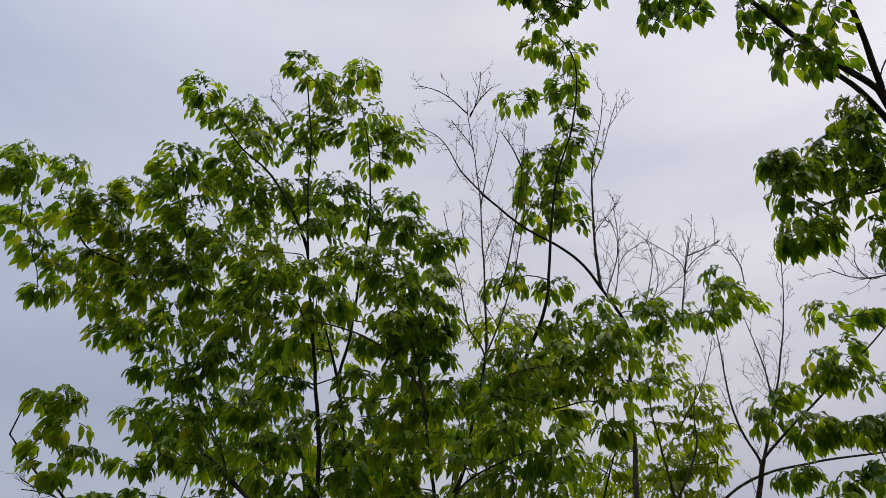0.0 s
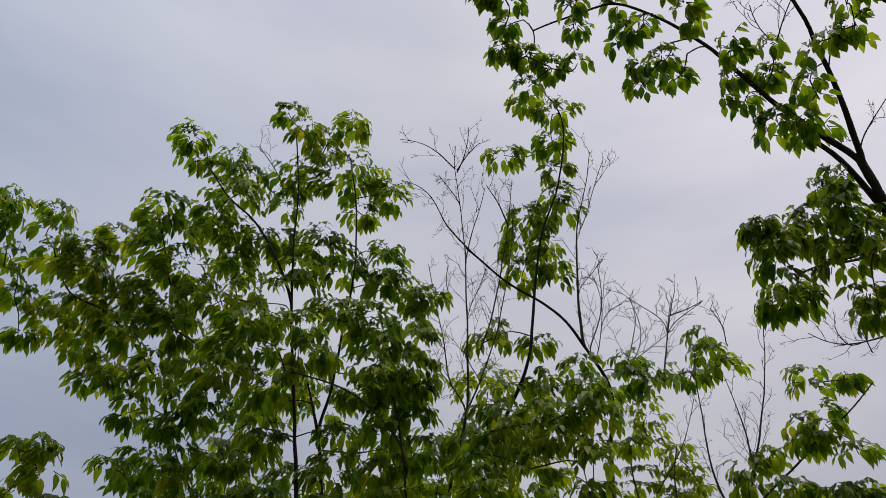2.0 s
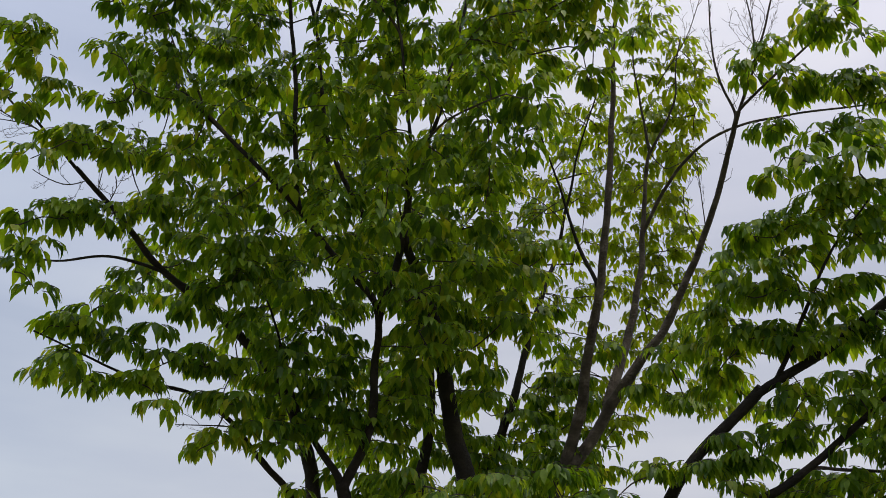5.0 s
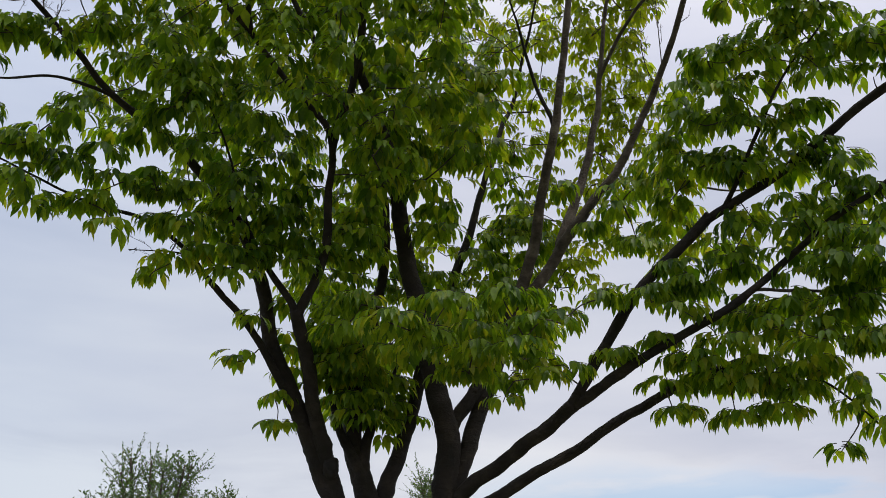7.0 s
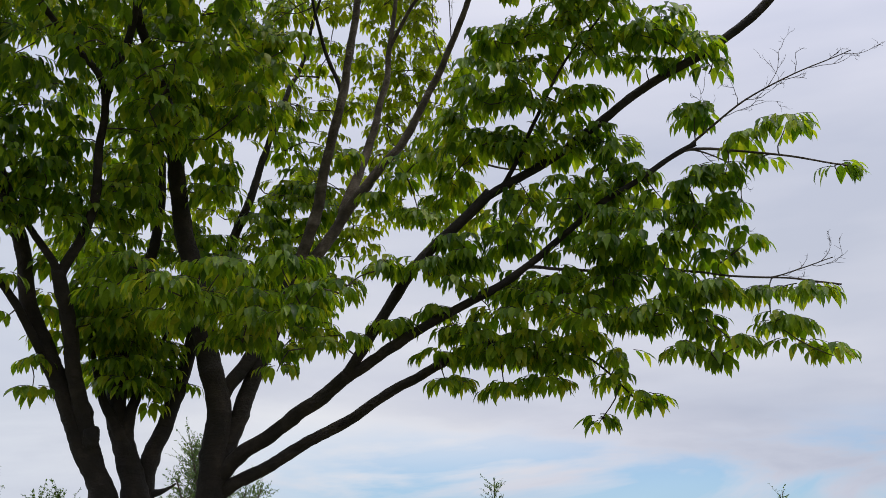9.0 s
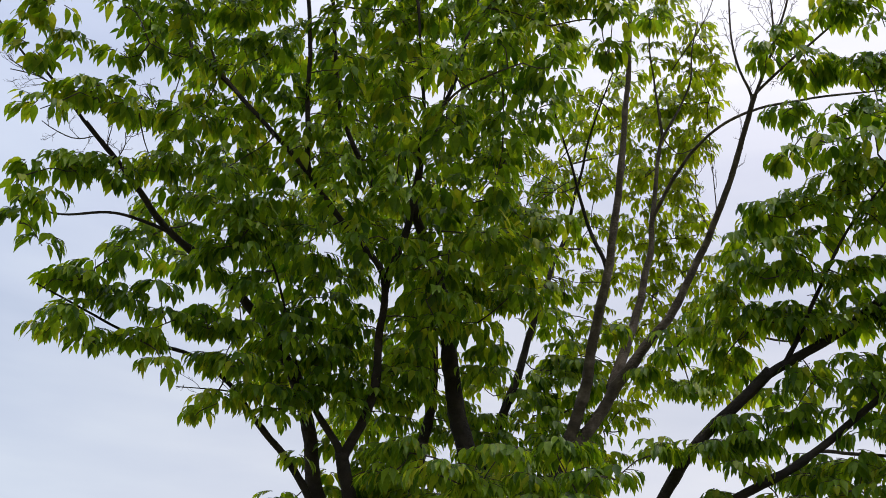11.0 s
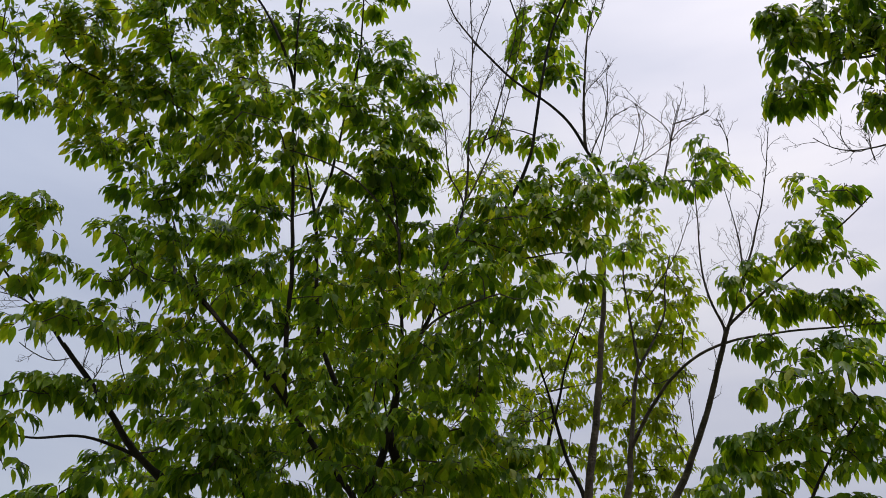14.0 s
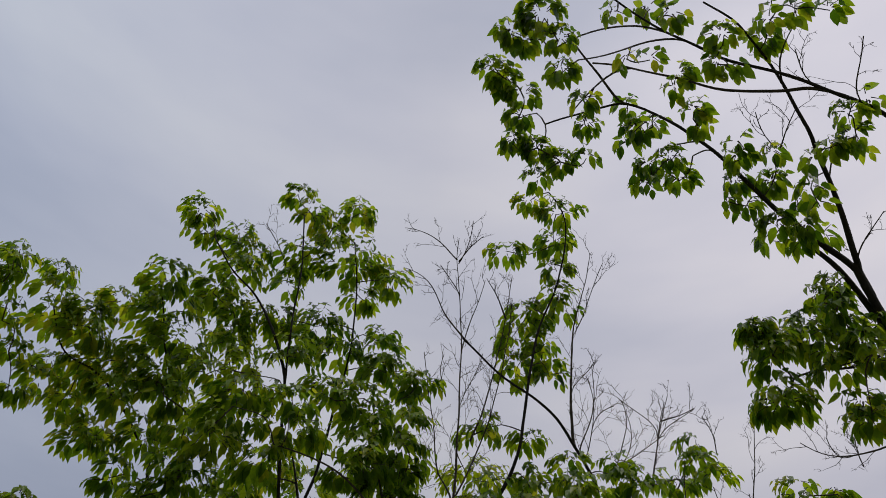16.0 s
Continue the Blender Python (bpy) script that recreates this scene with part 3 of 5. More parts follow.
limb(0.008, 0.004, (2.37, 4.11, 3.27), (2.61, 3.94, 3.19), (2.92, 3.72, 3.06))
limb(0.038, 0.021, (0.37, 5.84, 1.82), (0.49, 5.78, 1.90), (0.66, 5.70, 1.98), (0.77, 5.64, 2.05), (0.88, 5.58, 2.11), (1.05, 5.48, 2.20), (1.12, 5.42, 2.25), (1.21, 5.38, 2.31), (1.32, 5.31, 2.37), (1.45, 5.22, 2.44), (1.59, 5.13, 2.51), (1.72, 5.05, 2.54), (1.81, 5.00, 2.56))
limb(0.011, 0.005, (1.79, 5.00, 2.56), (2.06, 4.84, 2.45), (2.18, 4.78, 2.34), (2.30, 4.71, 2.18))
limb(0.009, 0.006, (1.76, 4.68, 2.84), (2.06, 4.54, 2.77), (2.33, 4.39, 2.76), (2.59, 4.24, 2.69), (2.78, 4.12, 2.66), (3.00, 3.99, 2.60))
bare_limb(0.006, 0.003, (1.30, 4.44, 5.63), (1.32, 4.31, 5.78), (1.33, 4.19, 5.90), (1.35, 4.13, 5.98))
bare_limb(0.006, 0.003, (1.08, 4.48, 5.67), (1.11, 4.35, 5.78), (1.15, 4.23, 5.89), (1.12, 4.19, 5.94))
bare_limb(0.006, 0.003, (1.33, 4.20, 5.89), (1.42, 4.16, 5.89), (1.51, 4.09, 5.91))
bare_limb(0.006, 0.003, (0.84, 4.35, 5.74), (0.93, 4.28, 5.91), (0.95, 4.23, 6.03), (0.93, 4.11, 6.22))
bare_limb(0.006, 0.002, (0.02, 4.29, 5.44), (-0.01, 4.17, 5.71), (-0.08, 4.07, 5.92))
bare_limb(0.006, 0.003, (-1.05, 5.07, 3.09), (-1.16, 5.03, 3.06), (-1.29, 4.98, 3.05))
bare_limb(0.005, 0.002, (-1.93, 4.17, 4.27), (-2.00, 4.12, 4.27), (-2.08, 4.07, 4.25))
bare_limb(0.005, 0.002, (2.40, 4.09, 3.26), (2.61, 4.04, 3.13), (2.55, 4.14, 2.99))
bare_limb(0.005, 0.002, (2.78, 4.12, 2.66), (2.88, 4.04, 2.70), (2.96, 3.97, 2.72))
bare_limb(0.005, 0.002, (1.73, 2.39, 5.18), (1.77, 2.35, 5.20), (1.82, 2.24, 5.25))
bare_limb(0.005, 0.002, (1.27, 1.73, 5.42), (1.26, 1.69, 5.44), (1.27, 1.62, 5.46), (1.28, 1.55, 5.47), (1.32, 1.46, 5.48))
bare_limb(0.004, 0.002, (1.53, 1.72, 5.26), (1.53, 1.67, 5.28), (1.54, 1.61, 5.31), (1.53, 1.51, 5.35))
bare_limb(0.004, 0.002, (1.34, 2.03, 5.34), (1.34, 1.97, 5.35), (1.35, 1.89, 5.35), (1.36, 1.85, 5.36))
bare_limb(0.003, 0.002, (1.30, 2.02, 5.35), (1.24, 1.97, 5.37), (1.21, 1.90, 5.39))
bare_limb(0.004, 0.002, (1.31, 1.70, 5.33), (1.32, 1.64, 5.35), (1.29, 1.60, 5.37))
bare_limb(0.007, 0.003, (0.11, 3.89, 6.14), (0.02, 3.85, 6.24), (-0.05, 3.79, 6.35), (-0.10, 3.74, 6.44), (-0.18, 3.71, 6.50), (-0.27, 3.71, 6.52))
bare_limb(0.005, 0.003, (0.05, 3.63, 6.54), (-0.03, 3.60, 6.62), (-0.08, 3.58, 6.67), (-0.18, 3.56, 6.72), (-0.29, 3.57, 6.75))
bare_limb(0.007, 0.003, (0.37, 3.83, 6.26), (0.31, 3.77, 6.41), (0.24, 3.72, 6.50))
bare_limb(0.007, 0.003, (0.21, 4.22, 5.61), (0.30, 4.11, 5.91), (0.36, 3.95, 6.25), (0.40, 3.74, 6.58))
bare_limb(0.005, 0.003, (0.06, 3.65, 6.53), (0.11, 3.60, 6.63), (0.13, 3.55, 6.72), (0.13, 3.50, 6.79))
bare_limb(0.005, 0.003, (0.06, 3.64, 6.54), (0.10, 3.60, 6.60), (0.15, 3.57, 6.65), (0.20, 3.54, 6.69))
bare_limb(0.005, 0.003, (0.12, 3.91, 6.11), (0.17, 3.82, 6.25), (0.21, 3.76, 6.35), (0.23, 3.69, 6.44))
bare_limb(0.004, 0.002, (-1.74, 4.34, 4.08), (-1.81, 4.29, 4.01), (-1.91, 4.16, 4.03))
bare_limb(0.004, 0.002, (-1.70, 4.38, 4.05), (-1.62, 4.30, 4.14), (-1.66, 4.26, 4.17))
bare_limb(0.004, 0.002, (-1.96, 4.14, 4.28), (-2.02, 4.10, 4.26), (-2.08, 4.03, 4.28))
bare_limb(0.004, 0.002, (-1.43, 4.36, 4.22), (-1.46, 4.32, 4.27), (-1.51, 4.28, 4.30))
bare_limb(0.004, 0.002, (-1.65, 4.42, 4.01), (-1.55, 4.35, 4.04), (-1.56, 4.28, 4.07))
bare_limb(0.005, 0.003, (1.65, 4.84, 4.77), (1.72, 4.67, 4.97), (1.76, 4.52, 5.17))
bare_limb(0.005, 0.003, (1.33, 5.20, 5.33), (1.48, 4.96, 5.52), (1.54, 4.74, 5.71))
bare_limb(0.005, 0.003, (1.30, 4.40, 5.67), (1.32, 4.26, 5.80), (1.34, 4.16, 5.91), (1.36, 4.09, 5.99))
bare_limb(0.004, 0.003, (1.35, 4.20, 5.86), (1.43, 4.14, 5.86), (1.50, 4.08, 5.89))
bare_limb(0.004, 0.003, (1.14, 4.40, 5.72), (1.18, 4.29, 5.83), (1.13, 4.20, 5.93), (1.10, 4.15, 5.99))
bare_limb(0.004, 0.003, (0.92, 4.36, 5.74), (0.94, 4.23, 5.91), (0.93, 4.16, 5.99), (0.89, 4.09, 6.09))
bare_limb(0.004, 0.002, (0.94, 4.21, 5.92), (0.99, 4.18, 5.93), (1.05, 4.16, 5.94))
bare_limb(0.004, 0.002, (1.32, 4.20, 5.86), (1.19, 4.17, 5.91), (1.08, 4.13, 5.97))
bare_limb(0.004, 0.002, (1.66, 4.29, 5.75), (1.64, 4.21, 5.85), (1.57, 4.16, 5.92))
bare_limb(0.004, 0.002, (1.20, 4.36, 5.75), (1.27, 4.29, 5.77), (1.33, 4.22, 5.79))
bare_limb(0.004, 0.002, (1.94, 3.52, 4.98), (1.92, 3.50, 5.06), (1.90, 3.47, 5.12))
bare_limb(0.004, 0.002, (2.04, 3.48, 4.96), (2.02, 3.47, 5.03), (2.02, 3.43, 5.10))
bare_limb(0.004, 0.003, (-0.05, 4.11, 5.84), (-0.08, 4.06, 6.00), (-0.10, 4.02, 6.11))
bare_limb(0.004, 0.003, (0.05, 4.11, 5.84), (0.00, 4.06, 6.00), (0.02, 4.02, 6.11))
bare_limb(0.004, 0.003, (0.15, 4.06, 5.82), (0.22, 4.04, 5.99), (0.25, 4.00, 6.12))
bare_limb(0.004, 0.003, (0.07, 3.73, 6.39), (0.00, 3.72, 6.48), (-0.05, 3.70, 6.57))
bare_limb(0.004, 0.003, (0.83, 3.91, 6.35), (0.88, 3.82, 6.49), (0.92, 3.75, 6.61), (0.96, 3.67, 6.70))
bare_limb(0.004, 0.003, (0.80, 4.11, 6.07), (0.89, 4.11, 6.14), (0.94, 4.08, 6.23))
limb(0.023, 0.017, (0.05, 5.81, 1.83), (0.12, 5.76, 1.84), (0.16, 5.71, 1.87))
bare_limb(0.004, 0.002, (1.57, 5.31, 4.42), (1.53, 5.19, 4.62), (1.49, 5.08, 4.78))
bare_limb(0.004, 0.002, (1.61, 5.24, 4.54), (1.67, 5.15, 4.68), (1.69, 5.06, 4.82))
bare_limb(0.004, 0.002, (1.53, 5.37, 4.34), (1.45, 5.29, 4.46), (1.43, 5.19, 4.61))
bare_limb(0.004, 0.002, (0.74, 5.32, 4.41), (0.61, 5.25, 4.52), (0.45, 5.22, 4.57))
bare_limb(0.004, 0.002, (0.70, 5.25, 4.52), (0.58, 5.30, 4.45), (0.43, 5.36, 4.34))
limb(0.024, 0.018, (-0.29, 4.83, 3.63), (-0.26, 4.77, 3.72), (-0.21, 4.72, 3.80), (-0.18, 4.64, 3.92), (-0.16, 4.59, 4.00))
bare_limb(0.004, 0.002, (-1.01, 3.81, 6.56), (-1.06, 3.73, 6.64), (-1.13, 3.65, 6.70), (-1.16, 3.62, 6.73))
raise_limbs()

# a rounded burl on the side of one limb
lump = bmesh.new()
bmesh.ops.create_icosphere(lump, subdivisions=3, radius=0.05)
for v in lump.verts:
    v.co *= 1 + 0.35 * noise.noise(v.co * 30.0) + 0.12 * noise.noise(v.co * 80.0)
    v.co = Vector((v.co.x * 0.9, v.co.y, v.co.z * 1.15)) + Vector((-0.27, 5.71, 2.10)) - Vector(BASE)
for face in lump.faces:
    face.smooth = True
burl_mesh = bpy.data.meshes.new("burl")
lump.to_mesh(burl_mesh)
lump.free()
burl_mesh.materials.append(BARK)
part("burl", burl_mesh, tree, "rounded rough burl")
part("bare_twig_network", bare_growth.mesh("bare_twig_network", TWIG), tree, "fine leafless grey-brown twigs", kind="stuff")

# ---- its leaves: sprays of hanging shoots ----
reach_points = np.concatenate(wood_places)
leaf_places, leaf_ways, leaf_tops, leaf_sizes, leaf_pale = [], [], [], [], []
twig_growth = Growth()
PER_SQUARE_METRE = 1330


def shoot(start, way, length, leaves, pale, scale=1.0):
    """One arching shoot with leaves in two rows, which lie over one another like shingles and hang at the tip."""
    s = np.linspace(0, 1, 6)[:, None]
    line = start + way * length * s + np.array((0, 0, -0.3 * length)) * s**2
    twig_growth.tube(line - np.array(BASE), np.linspace(0.0026, 0.0011, 6), 3)
    across = np.cross(way, (0, 0, 1.0))
    across /= np.linalg.norm(across) + 1e-9
    tilt = rng.uniform(0.45, 0.85) * (1.15 if start[1] < 3.0 else 1.0)
    for k in range(leaves):
        f = (k + 0.6) / leaves
        side = across * (1 if k % 2 else -1)
        at = start + way * length * f + np.array((0, 0, -0.3 * length)) * f**2 + side * rng.uniform(0.003, 0.012)
        leaf_places.append(at)
        leaf_ways.append(way * rng.uniform(0.3, 0.7) + side * rng.uniform(0.2, 0.65) * (1 - 0.45 * f) + np.array((0, 0, -tilt * rng.uniform(0.7, 1.4) - 0.25 * f)) + rng.normal(size=3) * 0.07)
        leaf_tops.append(np.array((0, 0, 0.75)) + way * 0.5 + side * 0.18 + rng.normal(size=3) * 0.11)
        leaf_sizes.append(rng.uniform(0.061, 0.099) * (0.72 + 0.36 * math.sin(math.pi * min(1, f + 0.15))) * (0.82 if pale else scale))
        leaf_pale.append(pale)


sprays = []


def spray(x, y, z, wide, high, pale=False):
    """A flat-topped clump of shoots, wide metres across and high metres tall."""
    sprays.append((np.array((x, y, z)), wide, high, pale))


def grow(middle, near, wide, high, pale):
    """The twig that carries a spray, from the nearest wood, and its shoots."""
    gap = np.linalg.norm(middle - near)
    if gap > 0.05:
        bow = (near + middle) / 2 + np.array((0, 0, 0.06 * gap)) + rng.normal(size=3) * 0.13 * gap
        line = glide((near, bow, middle), 0.05)
        twig_growth.tube(line - np.array(BASE), np.linspace(0.0028 + 0.006 * min(1, gap), 0.0022, len(line)), 6)
    close = middle[1] < 3.0
    small = 0.95 if close else 1.0
    count = max(9, int(PER_SQUARE_METRE * wide * high * (1.9 if close else 1.0)))
    tiers = max(1, round(high / 0.125))
    drift = rng.uniform(-0.06, 0.06, (tiers, 2)) * wide
    made = 0
    while made < count:
        tier = rng.integers(0, tiers)
        up = (tier + 0.5) / tiers
        reach = wide * (1.08 - 0.4 * up)
        turn = rng.uniform(0, 2 * math.pi)
        out = np.array((math.cos(turn), math.sin(turn), 0))
        far = math.sqrt(rng.uniform(0, 1)) * 0.27
        start = middle + np.array((out[0] * far * reach + drift[tier, 0], out[1] * far * reach * 0.6 + drift[tier, 1], (up - 0.42) * high + rng.normal() * 0.012 + 0.032))
        swing = rng.uniform(-0.55, 0.55)
        way = np.array((math.cos(turn + swing), math.sin(turn + swing), rng.uniform(-0.12, 0.14)))
        way /= np.linalg.norm(way)
        length = min(0.30, max(0.05 if close else 0.08, reach * rng.uniform(0.2, 0.36)))
        leaves = max(3, int(length / (0.0195 * small)))
        shoot(start, way, length, leaves, pale, small)
        made += leaves


spray(-2.36, 3.40, 5.85, 0.32, 0.20)
spray(-2.21, 3.63, 5.98, 0.27, 0.27)
spray(-2.39, 3.48, 5.76, 0.23, 0.17)
spray(-2.41, 3.70, 5.69, 0.26, 0.20)
spray(-2.21, 3.76, 5.84, 0.35, 0.24)
spray(-2.35, 3.82, 5.58, 0.26, 0.17)
spray(-2.33, 3.99, 5.44, 0.23, 0.18)
spray(-2.19, 4.00, 5.63, 0.33, 0.27)
spray(-1.95, 3.79, 5.78, 0.35, 0.26)
spray(-1.86, 3.75, 6.00, 0.27, 0.18)
spray(-1.60, 3.57, 6.02, 0.33, 0.23)
spray(-1.57, 3.77, 5.96, 0.50, 0.30)
spray(-1.88, 3.96, 5.72, 0.41, 0.23)
spray(-1.53, 3.89, 5.79, 0.50, 0.26)
spray(-1.92, 4.10, 5.22, 0.30, 0.18)
spray(-1.84, 4.16, 5.34, 0.32, 0.23)
spray(-2.06, 4.05, 5.46, 0.32, 0.20)
spray(-1.70, 4.22, 5.11, 0.25, 0.25)
spray(-1.53, 3.49, 6.59, 0.32, 0.18)
spray(-1.54, 3.65, 6.60, 0.18, 0.18)
spray(-1.33, 3.72, 6.64, 0.32, 0.21)
spray(-1.25, 3.77, 6.45, 0.39, 0.32)
spray(-1.40, 3.84, 6.27, 0.38, 0.28)
spray(-1.27, 3.94, 6.23, 0.28, 0.21)
spray(-1.00, 3.54, 6.97, 0.22, 0.18)
spray(-0.89, 3.60, 6.85, 0.22, 0.22)
spray(-0.76, 3.70, 6.86, 0.25, 0.25)
spray(-0.60, 3.64, 6.97, 0.25, 0.22)
spray(-0.88, 3.76, 6.63, 0.39, 0.21)
spray(-0.61, 3.82, 6.64, 0.53, 0.28)
spray(-0.36, 3.84, 6.52, 0.28, 0.28)
spray(-0.51, 4.01, 6.54, 0.32, 0.18)
spray(-0.99, 3.89, 6.49, 0.21, 0.25)
spray(-1.01, 4.01, 6.23, 0.24, 0.28)
spray(-0.78, 4.04, 6.28, 0.42, 0.31)
spray(-0.60, 4.10, 6.14, 0.31, 0.24)
spray(-0.36, 4.09, 6.23, 0.24, 0.21)
spray(-0.82, 3.90, 5.83, 0.36, 0.23)
spray(-1.02, 3.76, 5.51, 0.52, 0.28, pale=True)
spray(-1.03, 3.69, 5.19, 0.44, 0.29)
spray(-1.14, 3.76, 5.06, 0.38, 0.26, pale=True)
spray(-0.76, 3.80, 5.25, 0.45, 0.30)
spray(-0.89, 4.00, 5.16, 0.52, 0.27)
spray(-0.55, 3.90, 5.51, 0.34, 0.22)
spray(-0.21, 4.04, 5.71, 0.35, 0.23)
spray(-0.36, 3.99, 5.46, 0.34, 0.25)
spray(-0.17, 3.97, 5.32, 0.43, 0.30)
spray(-0.38, 3.98, 5.17, 0.39, 0.27)
spray(-0.14, 4.08, 5.18, 0.27, 0.18)
spray(-1.21, 3.94, 4.95, 0.33, 0.24)
spray(-1.48, 3.94, 5.47, 0.38, 0.29)
spray(-1.58, 4.12, 5.34, 0.36, 0.26)
spray(-1.73, 3.90, 5.39, 0.33, 0.22)
spray(0.47, 3.36, 6.86, 0.17, 0.14)
spray(0.64, 3.43, 6.84, 0.35, 0.18)
spray(0.66, 3.66, 6.84, 0.29, 0.25)
spray(0.35, 3.65, 6.71, 0.28, 0.16)
spray(0.68, 3.73, 6.65, 0.21, 0.18)
spray(0.68, 3.83, 6.47, 0.38, 0.21)
spray(0.50, 3.94, 6.41, 0.35, 0.28)
spray(0.42, 4.04, 6.32, 0.21, 0.21)
spray(0.60, 4.04, 6.24, 0.28, 0.24)
spray(0.47, 4.16, 6.17, 0.28, 0.21)
spray(0.66, 4.09, 6.09, 0.17, 0.24)
spray(0.28, 4.27, 5.75, 0.30, 0.20)
spray(0.54, 4.30, 5.71, 0.23, 0.17)
spray(0.56, 4.35, 5.44, 0.33, 0.23)
spray(0.78, 4.27, 5.45, 0.29, 0.26)
spray(1.06, 4.34, 5.55, 0.33, 0.27)
spray(1.24, 4.31, 5.48, 0.27, 0.20)
spray(1.52, 4.25, 5.69, 0.24, 0.20)
spray(1.61, 4.28, 5.59, 0.24, 0.20)
spray(1.46, 4.49, 5.64, 0.24, 0.17)
spray(0.32, 4.27, 5.25, 0.35, 0.22)
spray(0.54, 4.12, 5.01, 0.39, 0.24)
spray(0.84, 4.09, 5.06, 0.33, 0.27)
spray(-0.95, 4.63, 5.66, 0.45, 0.24)
spray(-1.35, 4.51, 5.88, 0.39, 0.21)
spray(-0.77, 4.88, 5.73, 0.47, 0.25)
spray(-1.10, 4.50, 5.29, 0.53, 0.23)
spray(-0.32, 4.57, 5.17, 0.52, 0.23)
spray(0.42, 4.60, 5.15, 0.52, 0.23)
spray(0.20, 4.52, 5.25, 0.39, 0.20)
spray(1.14, 4.86, 5.43, 0.3, 0.16)
spray(-1.54, 4.28, 4.78, 0.37, 0.25)
spray(0.30, 1.68, 5.66, 0.25, 0.14)
spray(0.21, 1.83, 5.74, 0.14, 0.10)
spray(0.37, 1.76, 5.61, 0.16, 0.11)
spray(0.41, 1.91, 5.63, 0.14, 0.14)
spray(0.17, 1.99, 5.68, 0.12, 0.09)
spray(0.26, 2.07, 5.67, 0.14, 0.09)
spray(0.25, 2.19, 5.70, 0.12, 0.12)
spray(0.51, 1.98, 5.51, 0.10, 0.10)
spray(0.24, 2.34, 5.73, 0.12, 0.17)
spray(0.35, 2.32, 5.67, 0.15, 0.16)
spray(0.47, 2.40, 5.70, 0.15, 0.16)
spray(0.56, 2.18, 5.66, 0.10, 0.13)
spray(0.58, 2.33, 5.63, 0.10, 0.09)
spray(0.37, 2.47, 5.65, 0.15, 0.08)
spray(0.74, 2.10, 5.72, 0.08, 0.12)
spray(0.76, 2.09, 5.51, 0.12, 0.13)
spray(0.86, 2.15, 5.66, 0.10, 0.10)
spray(0.76, 2.23, 5.61, 0.07, 0.08)
spray(0.65, 1.75, 5.47, 0.04, 0.04)
spray(0.73, 1.71, 5.39, 0.05, 0.05)
spray(0.87, 2.31, 5.57, 0.11, 0.12)
spray(0.92, 2.18, 5.42, 0.13, 0.12)
spray(1.00, 2.34, 5.52, 0.15, 0.12)
spray(0.83, 2.31, 5.41, 0.08, 0.09)
spray(0.89, 1.82, 5.52, 0.09, 0.11)
spray(0.88, 1.86, 5.46, 0.08, 0.08)
spray(0.99, 1.98, 5.50, 0.10, 0.12)
spray(1.02, 2.04, 5.49, 0.08, 0.08)
spray(1.01, 1.59, 5.42, 0.16, 0.12)
spray(0.99, 1.68, 5.34, 0.13, 0.08)
spray(1.04, 1.68, 5.31, 0.07, 0.06)
spray(0.79, 1.53, 5.42, 0.11, 0.09)
spray(0.73, 1.58, 5.61, 0.11, 0.06)
spray(0.56, 1.54, 5.45, 0.07, 0.07)
spray(1.20, 1.61, 5.48, 0.14, 0.11)
spray(1.17, 1.50, 5.40, 0.09, 0.06)
spray(1.20, 1.48, 5.49, 0.06, 0.04)
spray(1.27, 1.46, 5.44, 0.08, 0.08)
spray(1.37, 1.42, 5.35, 0.10, 0.06)
spray(1.58, 1.72, 5.20, 0.09, 0.06)
spray(1.52, 1.79, 5.21, 0.15, 0.07)
spray(1.55, 1.85, 5.15, 0.11, 0.12)
spray(1.46, 1.89, 5.12, 0.12, 0.11)
spray(1.41, 1.95, 5.12, 0.06, 0.06)
spray(1.61, 1.96, 5.23, 0.08, 0.06)
spray(1.18, 2.06, 5.39, 0.10, 0.05)
spray(1.22, 2.15, 5.43, 0.14, 0.09)
spray(1.36, 2.13, 5.45, 0.10, 0.08)
spray(1.24, 2.29, 5.45, 0.12, 0.12)
spray(1.28, 2.35, 5.37, 0.09, 0.08)
spray(1.38, 2.26, 5.42, 0.14, 0.14)
spray(1.19, 2.33, 5.36, 0.04, 0.08)
spray(1.47, 2.14, 5.22, 0.11, 0.09)
spray(1.49, 2.29, 5.34, 0.08, 0.07)
spray(1.50, 2.18, 5.14, 0.08, 0.06)
spray(1.39, 2.35, 5.23, 0.17, 0.13)
spray(1.49, 2.31, 5.16, 0.12, 0.10)
spray(1.42, 2.50, 5.32, 0.09, 0.08)
spray(1.49, 2.40, 5.19, 0.09, 0.09)
spray(1.62, 2.41, 5.26, 0.07, 0.07)
spray(1.35, 2.72, 4.97, 0.15, 0.10)
spray(1.62, 2.66, 5.15, 0.13, 0.11)
spray(1.67, 2.57, 5.13, 0.11, 0.11)
spray(1.74, 2.69, 5.00, 0.19, 0.13)
spray(1.83, 2.64, 4.96, 0.13, 0.13)
spray(1.32, 2.73, 4.94, 0.15, 0.15)
spray(1.39, 2.75, 4.84, 0.28, 0.20)
spray(1.59, 2.76, 5.03, 0.27, 0.21)
spray(1.62, 2.53, 4.92, 0.15, 0.20)
spray(1.46, 2.93, 4.77, 0.31, 0.21)
spray(1.67, 2.77, 4.83, 0.26, 0.21)
spray(1.76, 2.65, 4.78, 0.20, 0.23)
spray(1.76, 2.81, 4.61, 0.23, 0.20)
spray(-2.02, 3.87, 4.61, 0.23, 0.18)
